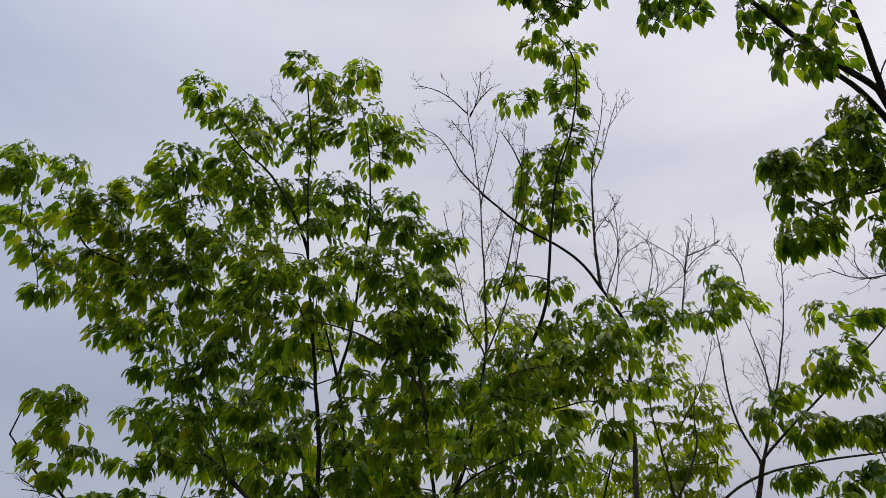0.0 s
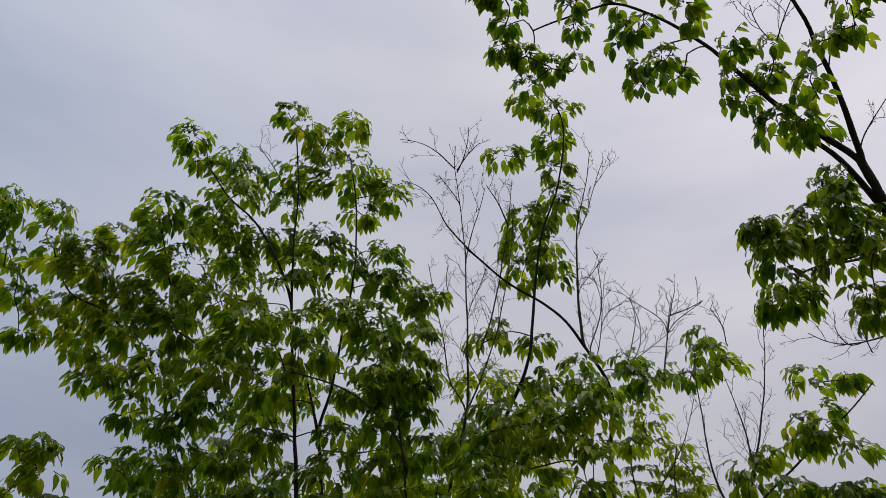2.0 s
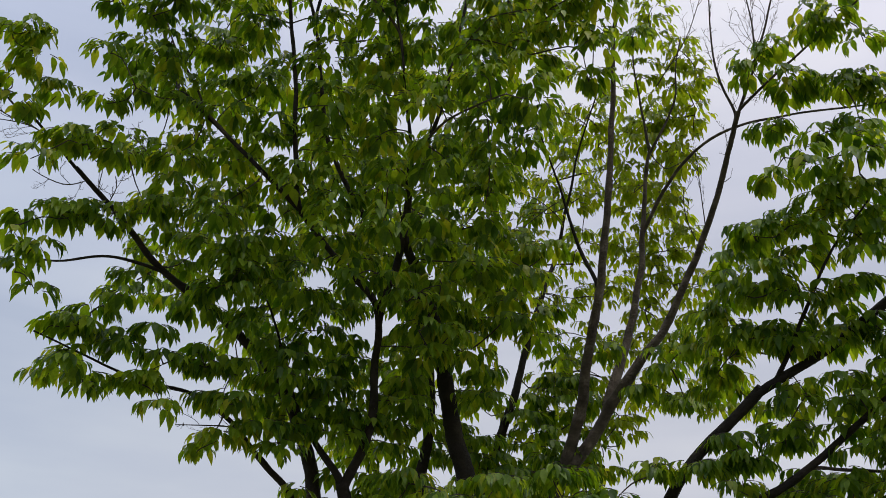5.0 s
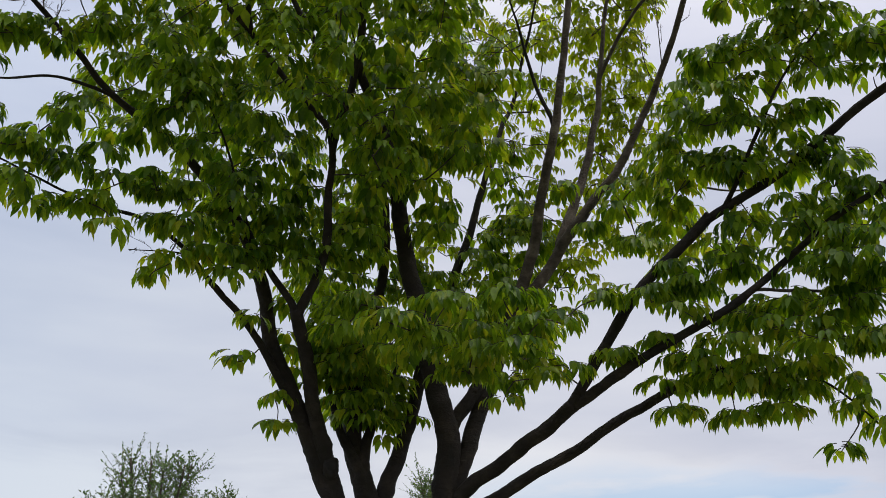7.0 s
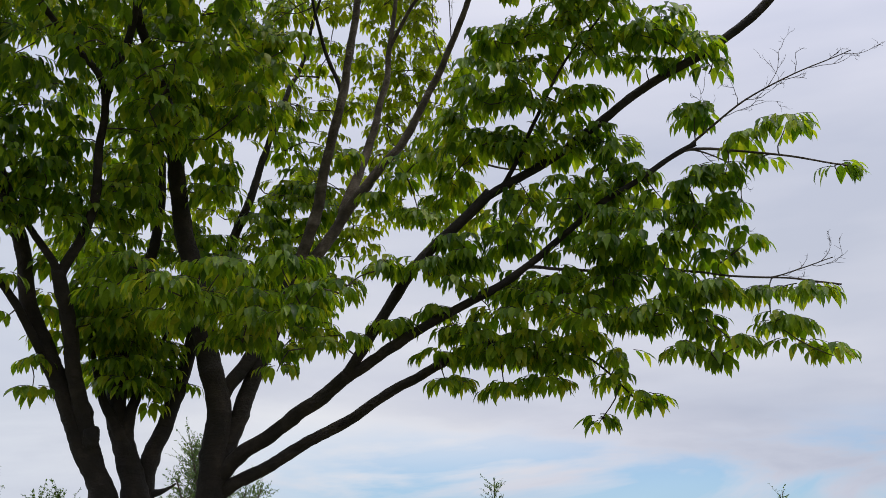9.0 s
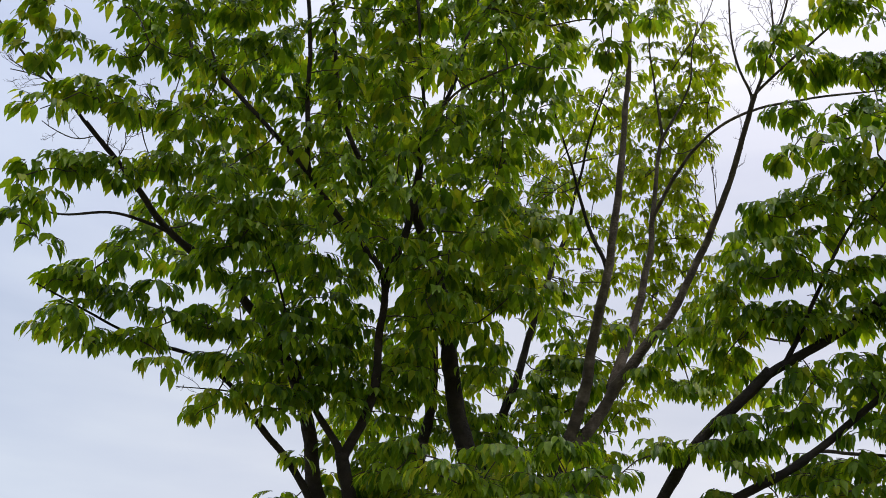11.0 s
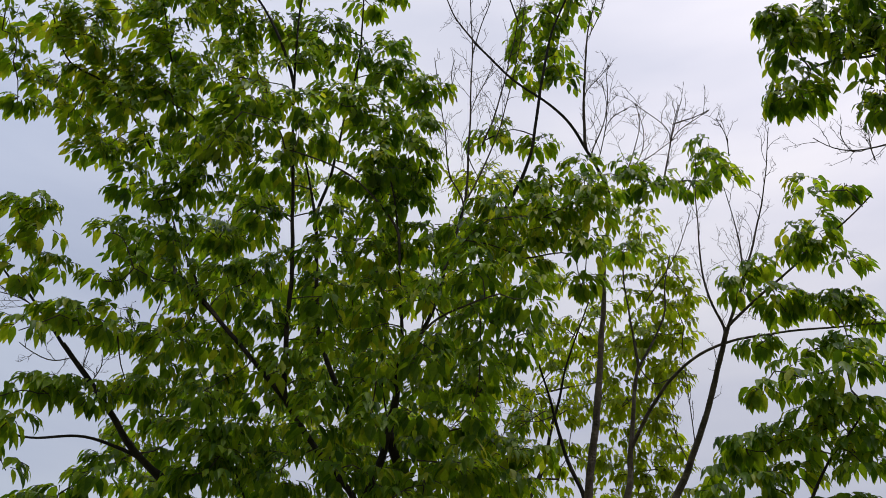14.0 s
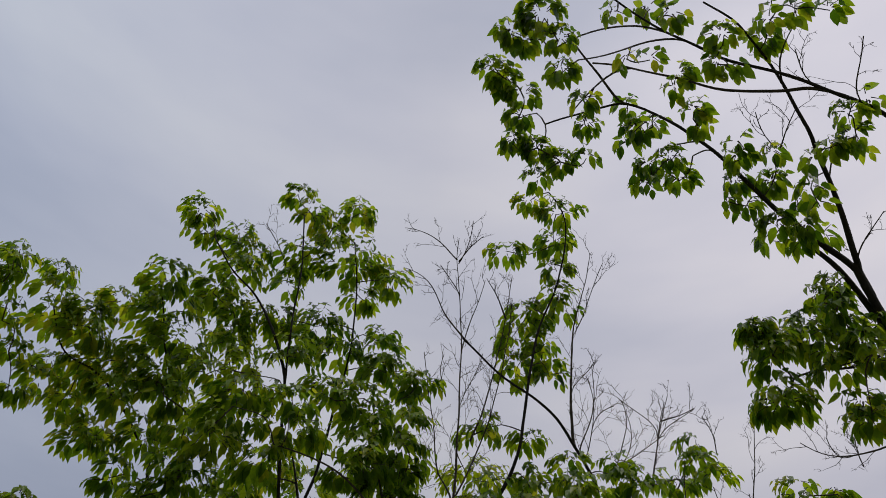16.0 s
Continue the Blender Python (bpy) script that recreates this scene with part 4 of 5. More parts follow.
spray(-1.88, 3.91, 4.51, 0.20, 0.20)
spray(-2.03, 4.00, 4.42, 0.20, 0.13)
spray(-1.86, 4.12, 4.42, 0.23, 0.18)
spray(-1.60, 3.98, 4.58, 0.20, 0.14)
spray(-1.45, 4.04, 4.42, 0.20, 0.12)
spray(-1.61, 4.13, 4.39, 0.23, 0.15)
spray(-1.73, 4.07, 4.14, 0.34, 0.17)
spray(-1.87, 4.03, 4.01, 0.29, 0.12)
spray(-1.54, 4.15, 4.17, 0.25, 0.20)
spray(-1.73, 4.27, 3.86, 0.27, 0.15)
spray(-1.62, 4.38, 3.84, 0.22, 0.12)
spray(-1.93, 4.14, 3.71, 0.17, 0.19)
spray(-1.82, 4.19, 3.62, 0.26, 0.12)
spray(-1.95, 4.30, 3.56, 0.20, 0.17)
spray(-1.83, 4.32, 3.46, 0.17, 0.12)
spray(-1.41, 4.38, 3.92, 0.25, 0.12)
spray(-1.46, 4.39, 3.49, 0.26, 0.14)
spray(-1.65, 4.53, 3.46, 0.25, 0.15)
spray(-1.78, 4.43, 3.35, 0.24, 0.15)
spray(-1.70, 4.59, 3.25, 0.25, 0.15)
spray(-1.85, 4.63, 3.16, 0.20, 0.12)
spray(-1.64, 4.59, 3.09, 0.15, 0.12)
spray(-1.48, 4.54, 3.27, 0.27, 0.14)
spray(-1.31, 4.53, 3.36, 0.19, 0.14)
spray(-1.44, 4.76, 3.17, 0.27, 0.12)
spray(-1.18, 4.74, 3.35, 0.14, 0.14)
spray(-1.21, 4.67, 3.53, 0.37, 0.17)
spray(-1.00, 4.50, 3.60, 0.42, 0.22)
spray(-1.07, 4.43, 3.76, 0.31, 0.17)
spray(-0.93, 4.58, 3.40, 0.19, 0.14)
spray(-1.02, 4.77, 3.10, 0.34, 0.17)
spray(-0.83, 5.02, 3.21, 0.29, 0.23)
spray(-1.33, 4.12, 4.69, 0.33, 0.24)
spray(-1.14, 4.24, 4.80, 0.33, 0.18)
spray(-1.30, 4.24, 4.50, 0.32, 0.24)
spray(-1.02, 4.19, 4.44, 0.34, 0.26)
spray(-0.91, 4.13, 4.87, 0.27, 0.18)
spray(-0.88, 4.14, 4.54, 0.29, 0.16)
spray(-1.27, 4.32, 4.25, 0.35, 0.26)
spray(-1.03, 4.38, 4.27, 0.35, 0.23)
spray(-1.31, 4.36, 4.00, 0.31, 0.23)
spray(-1.06, 4.35, 3.95, 0.36, 0.25)
spray(-0.85, 4.29, 4.32, 0.31, 0.23)
spray(-0.56, 4.27, 4.50, 0.35, 0.23)
spray(-0.58, 4.24, 4.76, 0.33, 0.21)
spray(-0.39, 4.34, 4.89, 0.33, 0.24)
spray(-0.31, 4.15, 5.00, 0.27, 0.24)
spray(-0.46, 4.09, 5.14, 0.30, 0.18)
spray(-0.16, 4.13, 5.08, 0.27, 0.24)
spray(-0.09, 4.27, 4.89, 0.30, 0.24)
spray(0.14, 4.09, 4.79, 0.32, 0.23)
spray(0.30, 4.04, 4.91, 0.32, 0.20)
spray(0.20, 4.08, 4.57, 0.34, 0.22)
spray(0.45, 4.14, 4.74, 0.32, 0.23)
spray(0.61, 4.04, 4.89, 0.32, 0.26)
spray(0.76, 4.02, 5.07, 0.30, 0.27)
spray(0.75, 4.04, 4.75, 0.26, 0.23)
spray(0.74, 4.19, 4.62, 0.26, 0.17)
spray(0.45, 4.09, 4.45, 0.33, 0.19)
spray(0.24, 4.26, 4.43, 0.37, 0.20)
spray(-0.02, 4.18, 4.46, 0.28, 0.20)
spray(-0.28, 4.24, 4.56, 0.32, 0.23)
spray(-0.29, 4.28, 4.34, 0.31, 0.23)
spray(-0.55, 4.39, 4.30, 0.34, 0.23)
spray(-0.72, 4.34, 4.09, 0.31, 0.22)
spray(-0.50, 4.38, 4.06, 0.33, 0.22)
spray(-0.25, 4.40, 4.12, 0.34, 0.22)
spray(-0.01, 4.22, 4.15, 0.33, 0.22)
spray(0.25, 4.32, 4.20, 0.28, 0.22)
spray(-0.83, 4.52, 3.93, 0.37, 0.26)
spray(-0.53, 4.40, 3.85, 0.36, 0.25)
spray(-0.26, 4.37, 3.87, 0.30, 0.19)
spray(-0.02, 4.43, 3.99, 0.33, 0.25)
spray(0.23, 4.44, 4.01, 0.25, 0.25)
spray(-0.93, 4.48, 3.71, 0.31, 0.22)
spray(-0.66, 4.58, 3.66, 0.36, 0.25)
spray(-0.39, 4.51, 3.67, 0.30, 0.22)
spray(-0.04, 4.69, 3.85, 0.32, 0.20)
spray(0.21, 4.60, 3.81, 0.37, 0.23)
spray(0.45, 4.73, 3.83, 0.32, 0.26)
spray(0.57, 4.75, 3.95, 0.18, 0.18)
spray(0.09, 4.79, 3.65, 0.37, 0.26)
spray(0.38, 4.88, 3.64, 0.35, 0.26)
spray(0.53, 4.96, 3.59, 0.18, 0.24)
spray(-0.59, 4.88, 3.53, 0.38, 0.23)
spray(-0.20, 4.84, 3.69, 0.26, 0.23)
spray(-0.07, 4.90, 3.44, 0.32, 0.23)
spray(0.19, 5.02, 3.50, 0.32, 0.27)
spray(-0.80, 4.85, 3.41, 0.32, 0.17)
spray(-0.58, 5.05, 3.32, 0.32, 0.26)
spray(-0.43, 5.08, 3.46, 0.21, 0.21)
spray(-0.15, 5.14, 3.26, 0.36, 0.27)
spray(0.26, 5.28, 3.36, 0.34, 0.28)
spray(-0.48, 5.11, 3.08, 0.35, 0.23)
spray(-0.76, 4.99, 2.97, 0.34, 0.20)
spray(-0.23, 5.29, 3.06, 0.33, 0.24)
spray(1.34, 5.20, 5.72, 0.34, 0.23, pale=True)
spray(1.49, 5.12, 5.53, 0.26, 0.22, pale=True)
spray(1.41, 5.29, 5.39, 0.30, 0.22, pale=True)
spray(1.36, 5.64, 5.23, 0.38, 0.30, pale=True)
spray(1.54, 5.55, 5.00, 0.33, 0.22, pale=True)
spray(1.27, 5.68, 4.90, 0.33, 0.30, pale=True)
spray(1.51, 5.77, 4.84, 0.30, 0.23, pale=True)
spray(0.82, 5.79, 5.16, 0.30, 0.23, pale=True)
spray(0.75, 5.51, 5.32, 0.22, 0.22, pale=True)
spray(0.86, 5.83, 4.84, 0.30, 0.19, pale=True)
spray(1.48, 6.05, 4.61, 0.38, 0.23, pale=True)
spray(1.51, 5.95, 4.32, 0.30, 0.19, pale=True)
spray(1.31, 5.94, 4.14, 0.33, 0.22, pale=True)
spray(0.96, 5.99, 3.96, 0.29, 0.22, pale=True)
spray(1.05, 6.18, 3.77, 0.37, 0.26, pale=True)
spray(1.45, 6.16, 3.86, 0.33, 0.22, pale=True)
spray(1.51, 6.18, 3.65, 0.40, 0.22, pale=True)
spray(1.20, 6.29, 3.45, 0.33, 0.22, pale=True)
spray(0.66, 6.15, 3.63, 0.32, 0.29, pale=True)
spray(1.45, 5.95, 3.97, 0.29, 0.22, pale=True)
spray(1.91, 3.94, 5.15, 0.19, 0.19)
spray(2.09, 3.89, 5.15, 0.16, 0.16)
spray(1.97, 4.05, 4.98, 0.22, 0.22)
spray(2.15, 4.17, 4.88, 0.22, 0.16)
spray(1.88, 4.12, 4.97, 0.19, 0.19)
spray(1.78, 4.43, 5.04, 0.26, 0.16)
spray(1.66, 4.49, 4.95, 0.32, 0.19)
spray(1.82, 4.38, 4.78, 0.32, 0.16)
spray(2.03, 4.21, 4.62, 0.31, 0.15)
spray(2.18, 4.22, 4.66, 0.16, 0.19)
spray(1.73, 4.56, 4.59, 0.29, 0.16)
spray(1.57, 4.16, 4.04, 0.22, 0.17)
spray(1.76, 4.14, 4.14, 0.29, 0.23)
spray(1.91, 3.98, 4.10, 0.28, 0.22)
spray(1.66, 4.26, 3.86, 0.31, 0.17)
spray(1.90, 4.16, 3.93, 0.34, 0.23)
spray(1.58, 4.54, 3.89, 0.29, 0.18)
spray(1.76, 4.39, 3.75, 0.34, 0.17)
spray(1.95, 4.13, 3.71, 0.22, 0.22)
spray(1.45, 4.62, 3.79, 0.26, 0.21)
spray(1.62, 4.50, 3.62, 0.37, 0.17)
spray(1.85, 4.39, 3.58, 0.23, 0.11)
spray(1.52, 4.84, 3.62, 0.33, 0.21)
spray(1.71, 4.59, 3.46, 0.35, 0.17)
spray(1.51, 4.95, 3.45, 0.30, 0.21)
spray(1.48, 5.21, 3.65, 0.25, 0.19)
spray(2.30, 5.33, 3.75, 0.20, 0.14)
spray(-0.35, 4.54, 5.59, 0.51, 0.24)
spray(0.23, 4.69, 5.77, 0.53, 0.25, pale=True)
spray(-1.32, 4.89, 5.36, 0.53, 0.25)
spray(-0.02, 4.83, 5.38, 0.51, 0.24)
spray(0.45, 4.65, 5.25, 0.50, 0.23)
spray(-1.63, 4.75, 4.93, 0.44, 0.20)
spray(-1.28, 4.99, 5.11, 0.52, 0.24)
spray(-0.87, 4.88, 5.10, 0.51, 0.24)
spray(-0.53, 4.88, 5.02, 0.50, 0.23)
spray(-0.03, 5.03, 5.20, 0.52, 0.24)
spray(0.28, 4.94, 5.19, 0.51, 0.24)
spray(-1.62, 4.95, 4.59, 0.43, 0.20)
spray(-1.26, 5.01, 4.66, 0.50, 0.23)
spray(-0.68, 4.90, 4.72, 0.49, 0.23)
spray(0.07, 5.11, 4.79, 0.50, 0.23)
spray(-1.61, 5.15, 4.36, 0.44, 0.20)
spray(-1.26, 5.35, 4.54, 0.52, 0.24)
spray(-0.74, 5.10, 4.46, 0.49, 0.23)
spray(-0.37, 5.26, 4.66, 0.51, 0.24)
spray(0.10, 5.37, 4.70, 0.52, 0.24)
spray(0.34, 5.47, 4.78, 0.53, 0.25, pale=True)
spray(-1.63, 5.26, 4.14, 0.44, 0.20)
spray(-0.39, 5.20, 4.15, 0.48, 0.22)
spray(0.01, 5.38, 4.26, 0.50, 0.23)
spray(0.46, 5.53, 4.45, 0.52, 0.24)
spray(-1.58, 5.54, 4.02, 0.45, 0.21)
spray(0.41, 5.82, 4.15, 0.53, 0.25, pale=True)
spray(-1.10, 5.66, 3.78, 0.51, 0.24)
spray(-0.00, 5.78, 3.87, 0.51, 0.24)
spray(-1.02, 5.87, 3.47, 0.52, 0.24)
spray(-0.29, 5.86, 3.66, 0.51, 0.24)
spray(-0.00, 6.18, 3.63, 0.54, 0.25, pale=True)
spray(-0.44, 6.13, 3.30, 0.53, 0.25)
spray(0.74, 5.55, 5.73, 0.31, 0.23, pale=True)
spray(0.96, 5.66, 5.40, 0.34, 0.23, pale=True)
spray(1.14, 5.90, 5.16, 0.31, 0.23, pale=True)
spray(0.97, 6.14, 4.72, 0.31, 0.19, pale=True)
spray(0.70, 6.19, 4.35, 0.26, 0.26, pale=True)
spray(1.22, 6.35, 4.49, 0.27, 0.20, pale=True)
spray(1.28, 5.96, 4.76, 0.30, 0.23, pale=True)
spray(1.15, 5.66, 5.51, 0.31, 0.23, pale=True)
spray(1.61, 5.21, 5.43, 0.26, 0.19, pale=True)
spray(1.64, 5.52, 5.34, 0.23, 0.19, pale=True)
spray(1.32, 5.08, 5.85, 0.30, 0.23, pale=True)
spray(1.65, 5.98, 4.62, 0.27, 0.23, pale=True)
spray(1.40, 6.10, 4.43, 0.34, 0.23, pale=True)
spray(1.61, 6.00, 4.15, 0.30, 0.22, pale=True)
spray(0.90, 6.26, 4.35, 0.23, 0.19, pale=True)
spray(0.88, 6.50, 3.89, 0.34, 0.31, pale=True)
spray(1.29, 6.44, 4.04, 0.35, 0.27, pale=True)
spray(1.34, 6.39, 3.71, 0.42, 0.26, pale=True)
spray(0.90, 6.40, 3.51, 0.37, 0.26, pale=True)
spray(0.60, 6.25, 3.41, 0.36, 0.29, pale=True)
spray(1.66, 5.84, 4.27, 0.22, 0.22, pale=True)
spray(0.99, 5.96, 4.97, 0.27, 0.19, pale=True)
spray(0.68, 5.88, 4.99, 0.26, 0.23, pale=True)
spray(1.27, 5.29, 5.46, 0.30, 0.22, pale=True)
spray(0.14, 4.58, 4.51, 0.39, 0.21)
spray(0.45, 4.73, 4.59, 0.34, 0.19)
spray(0.30, 4.76, 4.35, 0.40, 0.18)
spray(0.13, 4.95, 4.17, 0.40, 0.18)
spray(0.39, 5.01, 4.14, 0.37, 0.19)
spray(0.62, 5.42, 4.54, 0.27, 0.21)
spray(0.34, 5.20, 3.93, 0.38, 0.19)
spray(0.57, 4.94, 4.86, 0.26, 0.20)
spray(0.83, 5.86, 5.39, 0.31, 0.20, pale=True)
spray(1.06, 5.85, 5.31, 0.31, 0.19, pale=True)
spray(1.26, 5.86, 5.42, 0.32, 0.20, pale=True)
spray(0.98, 6.12, 5.24, 0.32, 0.20, pale=True)
spray(1.44, 5.62, 5.40, 0.31, 0.23, pale=True)
spray(1.64, 5.58, 5.21, 0.23, 0.19, pale=True)
spray(1.52, 5.93, 5.07, 0.31, 0.23, pale=True)
spray(1.25, 6.22, 4.69, 0.31, 0.20, pale=True)
spray(0.92, 6.31, 4.63, 0.31, 0.23, pale=True)
spray(1.61, 6.06, 4.79, 0.27, 0.23, pale=True)
spray(1.18, 6.16, 5.05, 0.32, 0.20, pale=True)
spray(1.39, 6.31, 4.11, 0.31, 0.23, pale=True)
spray(1.11, 6.37, 4.41, 0.31, 0.19, pale=True)
spray(-1.67, 4.42, 3.35, 0.25, 0.17)
spray(-1.67, 4.37, 3.13, 0.22, 0.14)
spray(-1.51, 4.56, 3.34, 0.31, 0.17)
spray(-1.40, 4.64, 3.15, 0.31, 0.14)
spray(-1.65, 4.59, 3.14, 0.23, 0.14)
spray(-1.00, 4.82, 3.27, 0.29, 0.14)
spray(-0.96, 4.72, 3.08, 0.28, 0.14)
spray(-1.26, 4.58, 3.00, 0.22, 0.11)
spray(-1.05, 4.87, 2.94, 0.31, 0.14)
spray(-0.88, 4.93, 3.00, 0.35, 0.17)
spray(-0.68, 5.05, 3.07, 0.29, 0.18)
spray(-1.17, 4.98, 2.91, 0.15, 0.12)
spray(-0.71, 4.77, 3.26, 0.31, 0.20)
spray(-0.54, 5.03, 3.19, 0.35, 0.24)
spray(-0.77, 5.39, 2.59, 0.18, 0.12)
spray(-0.71, 5.27, 2.78, 0.12, 0.12)
spray(-0.58, 5.57, 2.43, 0.17, 0.18)
spray(-0.56, 5.52, 2.27, 0.19, 0.12)
spray(-0.26, 5.73, 2.63, 0.38, 0.29)
spray(-0.12, 5.70, 2.40, 0.41, 0.22)
spray(-0.24, 5.32, 2.77, 0.33, 0.24)
spray(-0.00, 5.88, 2.36, 0.26, 0.13)
spray(0.03, 4.60, 2.59, 0.36, 0.18)
spray(0.29, 4.60, 2.68, 0.39, 0.18)
spray(0.56, 4.65, 2.73, 0.37, 0.18)
spray(-0.11, 4.85, 2.75, 0.25, 0.16)
spray(0.22, 4.73, 2.55, 0.34, 0.18)
spray(0.46, 4.83, 2.56, 0.38, 0.22)
spray(0.66, 4.68, 2.55, 0.32, 0.21)
spray(0.84, 4.78, 2.66, 0.22, 0.16)
spray(0.77, 4.96, 2.43, 0.22, 0.14)
spray(0.59, 5.04, 2.33, 0.14, 0.11)
spray(0.91, 4.91, 2.45, 0.14, 0.11)
spray(-0.10, 5.65, 2.65, 0.28, 0.25)
spray(0.42, 5.01, 2.46, 0.25, 0.17)
spray(-0.15, 5.32, 3.22, 0.37, 0.28)
spray(-0.37, 5.14, 3.17, 0.27, 0.24)
spray(0.28, 6.12, 3.54, 0.32, 0.21, pale=True)
spray(0.55, 5.97, 3.46, 0.35, 0.21)
spray(0.73, 6.01, 3.63, 0.28, 0.21, pale=True)
spray(1.05, 4.85, 2.81, 0.25, 0.11)
spray(1.29, 4.83, 2.82, 0.34, 0.14)
spray(1.55, 4.93, 2.88, 0.32, 0.15)
spray(1.17, 5.06, 2.57, 0.23, 0.12)
spray(1.36, 5.04, 2.64, 0.23, 0.12)
spray(1.75, 5.87, 3.45, 0.42, 0.18, pale=True)
spray(1.50, 5.83, 3.47, 0.31, 0.17)
spray(1.33, 5.49, 3.61, 0.33, 0.20)
spray(1.59, 5.37, 3.46, 0.36, 0.23)
spray(1.82, 5.43, 3.32, 0.26, 0.16)
spray(1.11, 5.98, 3.40, 0.18, 0.18, pale=True)
spray(0.95, 5.56, 3.70, 0.27, 0.17)
spray(1.17, 5.55, 3.45, 0.26, 0.16)
spray(1.49, 4.89, 2.98, 0.35, 0.15)
spray(1.73, 4.82, 3.05, 0.38, 0.20)
spray(1.93, 4.62, 3.01, 0.34, 0.20)
spray(2.06, 4.31, 2.90, 0.33, 0.22)
spray(1.73, 4.92, 2.73, 0.38, 0.17)
spray(1.88, 4.58, 2.63, 0.39, 0.19)
spray(2.12, 4.52, 2.67, 0.36, 0.22)
spray(1.55, 4.94, 2.50, 0.31, 0.11)
spray(1.82, 4.83, 2.48, 0.37, 0.14)
spray(2.01, 4.64, 2.44, 0.33, 0.17)
spray(1.79, 4.70, 3.19, 0.32, 0.17)
spray(2.10, 4.62, 3.22, 0.32, 0.18)
spray(-0.17, 4.95, 2.69, 0.36, 0.22)
spray(0.11, 5.01, 2.60, 0.42, 0.22)
spray(0.39, 4.98, 2.71, 0.45, 0.22)
spray(0.67, 4.98, 2.72, 0.42, 0.23)
spray(0.56, 5.03, 2.56, 0.39, 0.20)
spray(-0.25, 5.51, 2.67, 0.34, 0.28)
spray(-0.13, 5.68, 2.52, 0.41, 0.28)
spray(-0.36, 5.67, 2.78, 0.29, 0.26)
spray(-0.07, 5.46, 2.72, 0.37, 0.24)
spray(0.06, 5.86, 2.51, 0.23, 0.19)
spray(1.50, 4.29, 3.82, 0.34, 0.17)
spray(1.78, 4.26, 3.86, 0.37, 0.23)
spray(2.02, 4.22, 3.80, 0.34, 0.26)
spray(2.12, 3.99, 3.76, 0.25, 0.17)
spray(2.34, 4.04, 3.73, 0.31, 0.20)
spray(1.54, 4.27, 3.63, 0.36, 0.16)
spray(1.48, 4.56, 3.65, 0.32, 0.17)
spray(1.71, 4.38, 3.53, 0.28, 0.14)
spray(1.94, 4.29, 3.58, 0.25, 0.14)
spray(1.45, 4.89, 3.63, 0.30, 0.18)
spray(1.55, 4.63, 3.44, 0.34, 0.17)
spray(1.72, 4.53, 3.35, 0.34, 0.17)
spray(1.92, 4.52, 3.36, 0.32, 0.17)
spray(2.08, 4.27, 3.29, 0.19, 0.14)
spray(2.18, 4.32, 3.18, 0.25, 0.14)
spray(2.06, 4.39, 3.10, 0.25, 0.14)
spray(1.86, 4.41, 3.08, 0.33, 0.19)
spray(1.73, 4.64, 3.11, 0.23, 0.14)
spray(1.42, 5.30, 3.65, 0.32, 0.19)
spray(1.51, 5.06, 3.38, 0.31, 0.18)
spray(2.39, 4.05, 3.40, 0.30, 0.17)
spray(2.70, 3.83, 3.26, 0.33, 0.14)
spray(2.57, 3.95, 3.22, 0.22, 0.14)
spray(2.39, 4.06, 3.10, 0.22, 0.13)
spray(2.69, 3.97, 3.16, 0.17, 0.08)
spray(2.95, 3.83, 3.07, 0.14, 0.12)
spray(2.00, 4.32, 2.86, 0.35, 0.21)
spray(2.17, 4.20, 2.85, 0.37, 0.21)
spray(2.38, 4.16, 2.88, 0.30, 0.22)
spray(2.61, 4.08, 2.81, 0.16, 0.14)
spray(2.53, 4.22, 2.74, 0.30, 0.16)
spray(1.91, 4.60, 2.79, 0.36, 0.22)
spray(2.08, 4.40, 2.70, 0.38, 0.24)
spray(2.28, 4.28, 2.70, 0.38, 0.24)
spray(2.42, 4.14, 2.58, 0.24, 0.16)
spray(1.51, 4.80, 2.87, 0.31, 0.14)
spray(1.34, 4.93, 2.84, 0.34, 0.11)
spray(1.12, 4.99, 2.85, 0.26, 0.11)
spray(1.71, 4.84, 3.04, 0.23, 0.12)
spray(1.43, 4.74, 2.72, 0.22, 0.11)
spray(1.75, 4.68, 2.60, 0.41, 0.19)
spray(1.97, 4.45, 2.52, 0.40, 0.19)
spray(2.18, 4.31, 2.48, 0.34, 0.16)
spray(2.45, 4.29, 2.43, 0.27, 0.11)
spray(1.49, 4.90, 2.53, 0.34, 0.14)
spray(1.38, 4.99, 2.65, 0.17, 0.11)
spray(1.77, 4.95, 2.45, 0.40, 0.17)
spray(2.01, 4.78, 2.44, 0.31, 0.17)
spray(2.25, 4.74, 2.38, 0.23, 0.14)
spray(2.34, 4.28, 2.32, 0.24, 0.13)
spray(2.49, 4.26, 2.29, 0.19, 0.13)
spray(1.48, 5.10, 2.30, 0.32, 0.14)
spray(1.71, 4.97, 2.26, 0.34, 0.14)
spray(1.90, 4.86, 2.26, 0.31, 0.14)
spray(2.20, 4.71, 2.26, 0.20, 0.14)
spray(2.30, 4.63, 2.16, 0.31, 0.11)
spray(2.08, 4.70, 2.06, 0.14, 0.14)
spray(1.17, 5.12, 2.59, 0.20, 0.12)
spray(2.78, 4.23, 2.59, 0.25, 0.17)
spray(2.86, 4.01, 2.55, 0.30, 0.16)
spray(2.81, 4.11, 2.37, 0.33, 0.19)
spray(2.97, 4.08, 2.29, 0.16, 0.16)
spray(2.75, 4.18, 2.44, 0.16, 0.16)
spray(2.29, 4.58, 3.13, 0.44, 0.18)
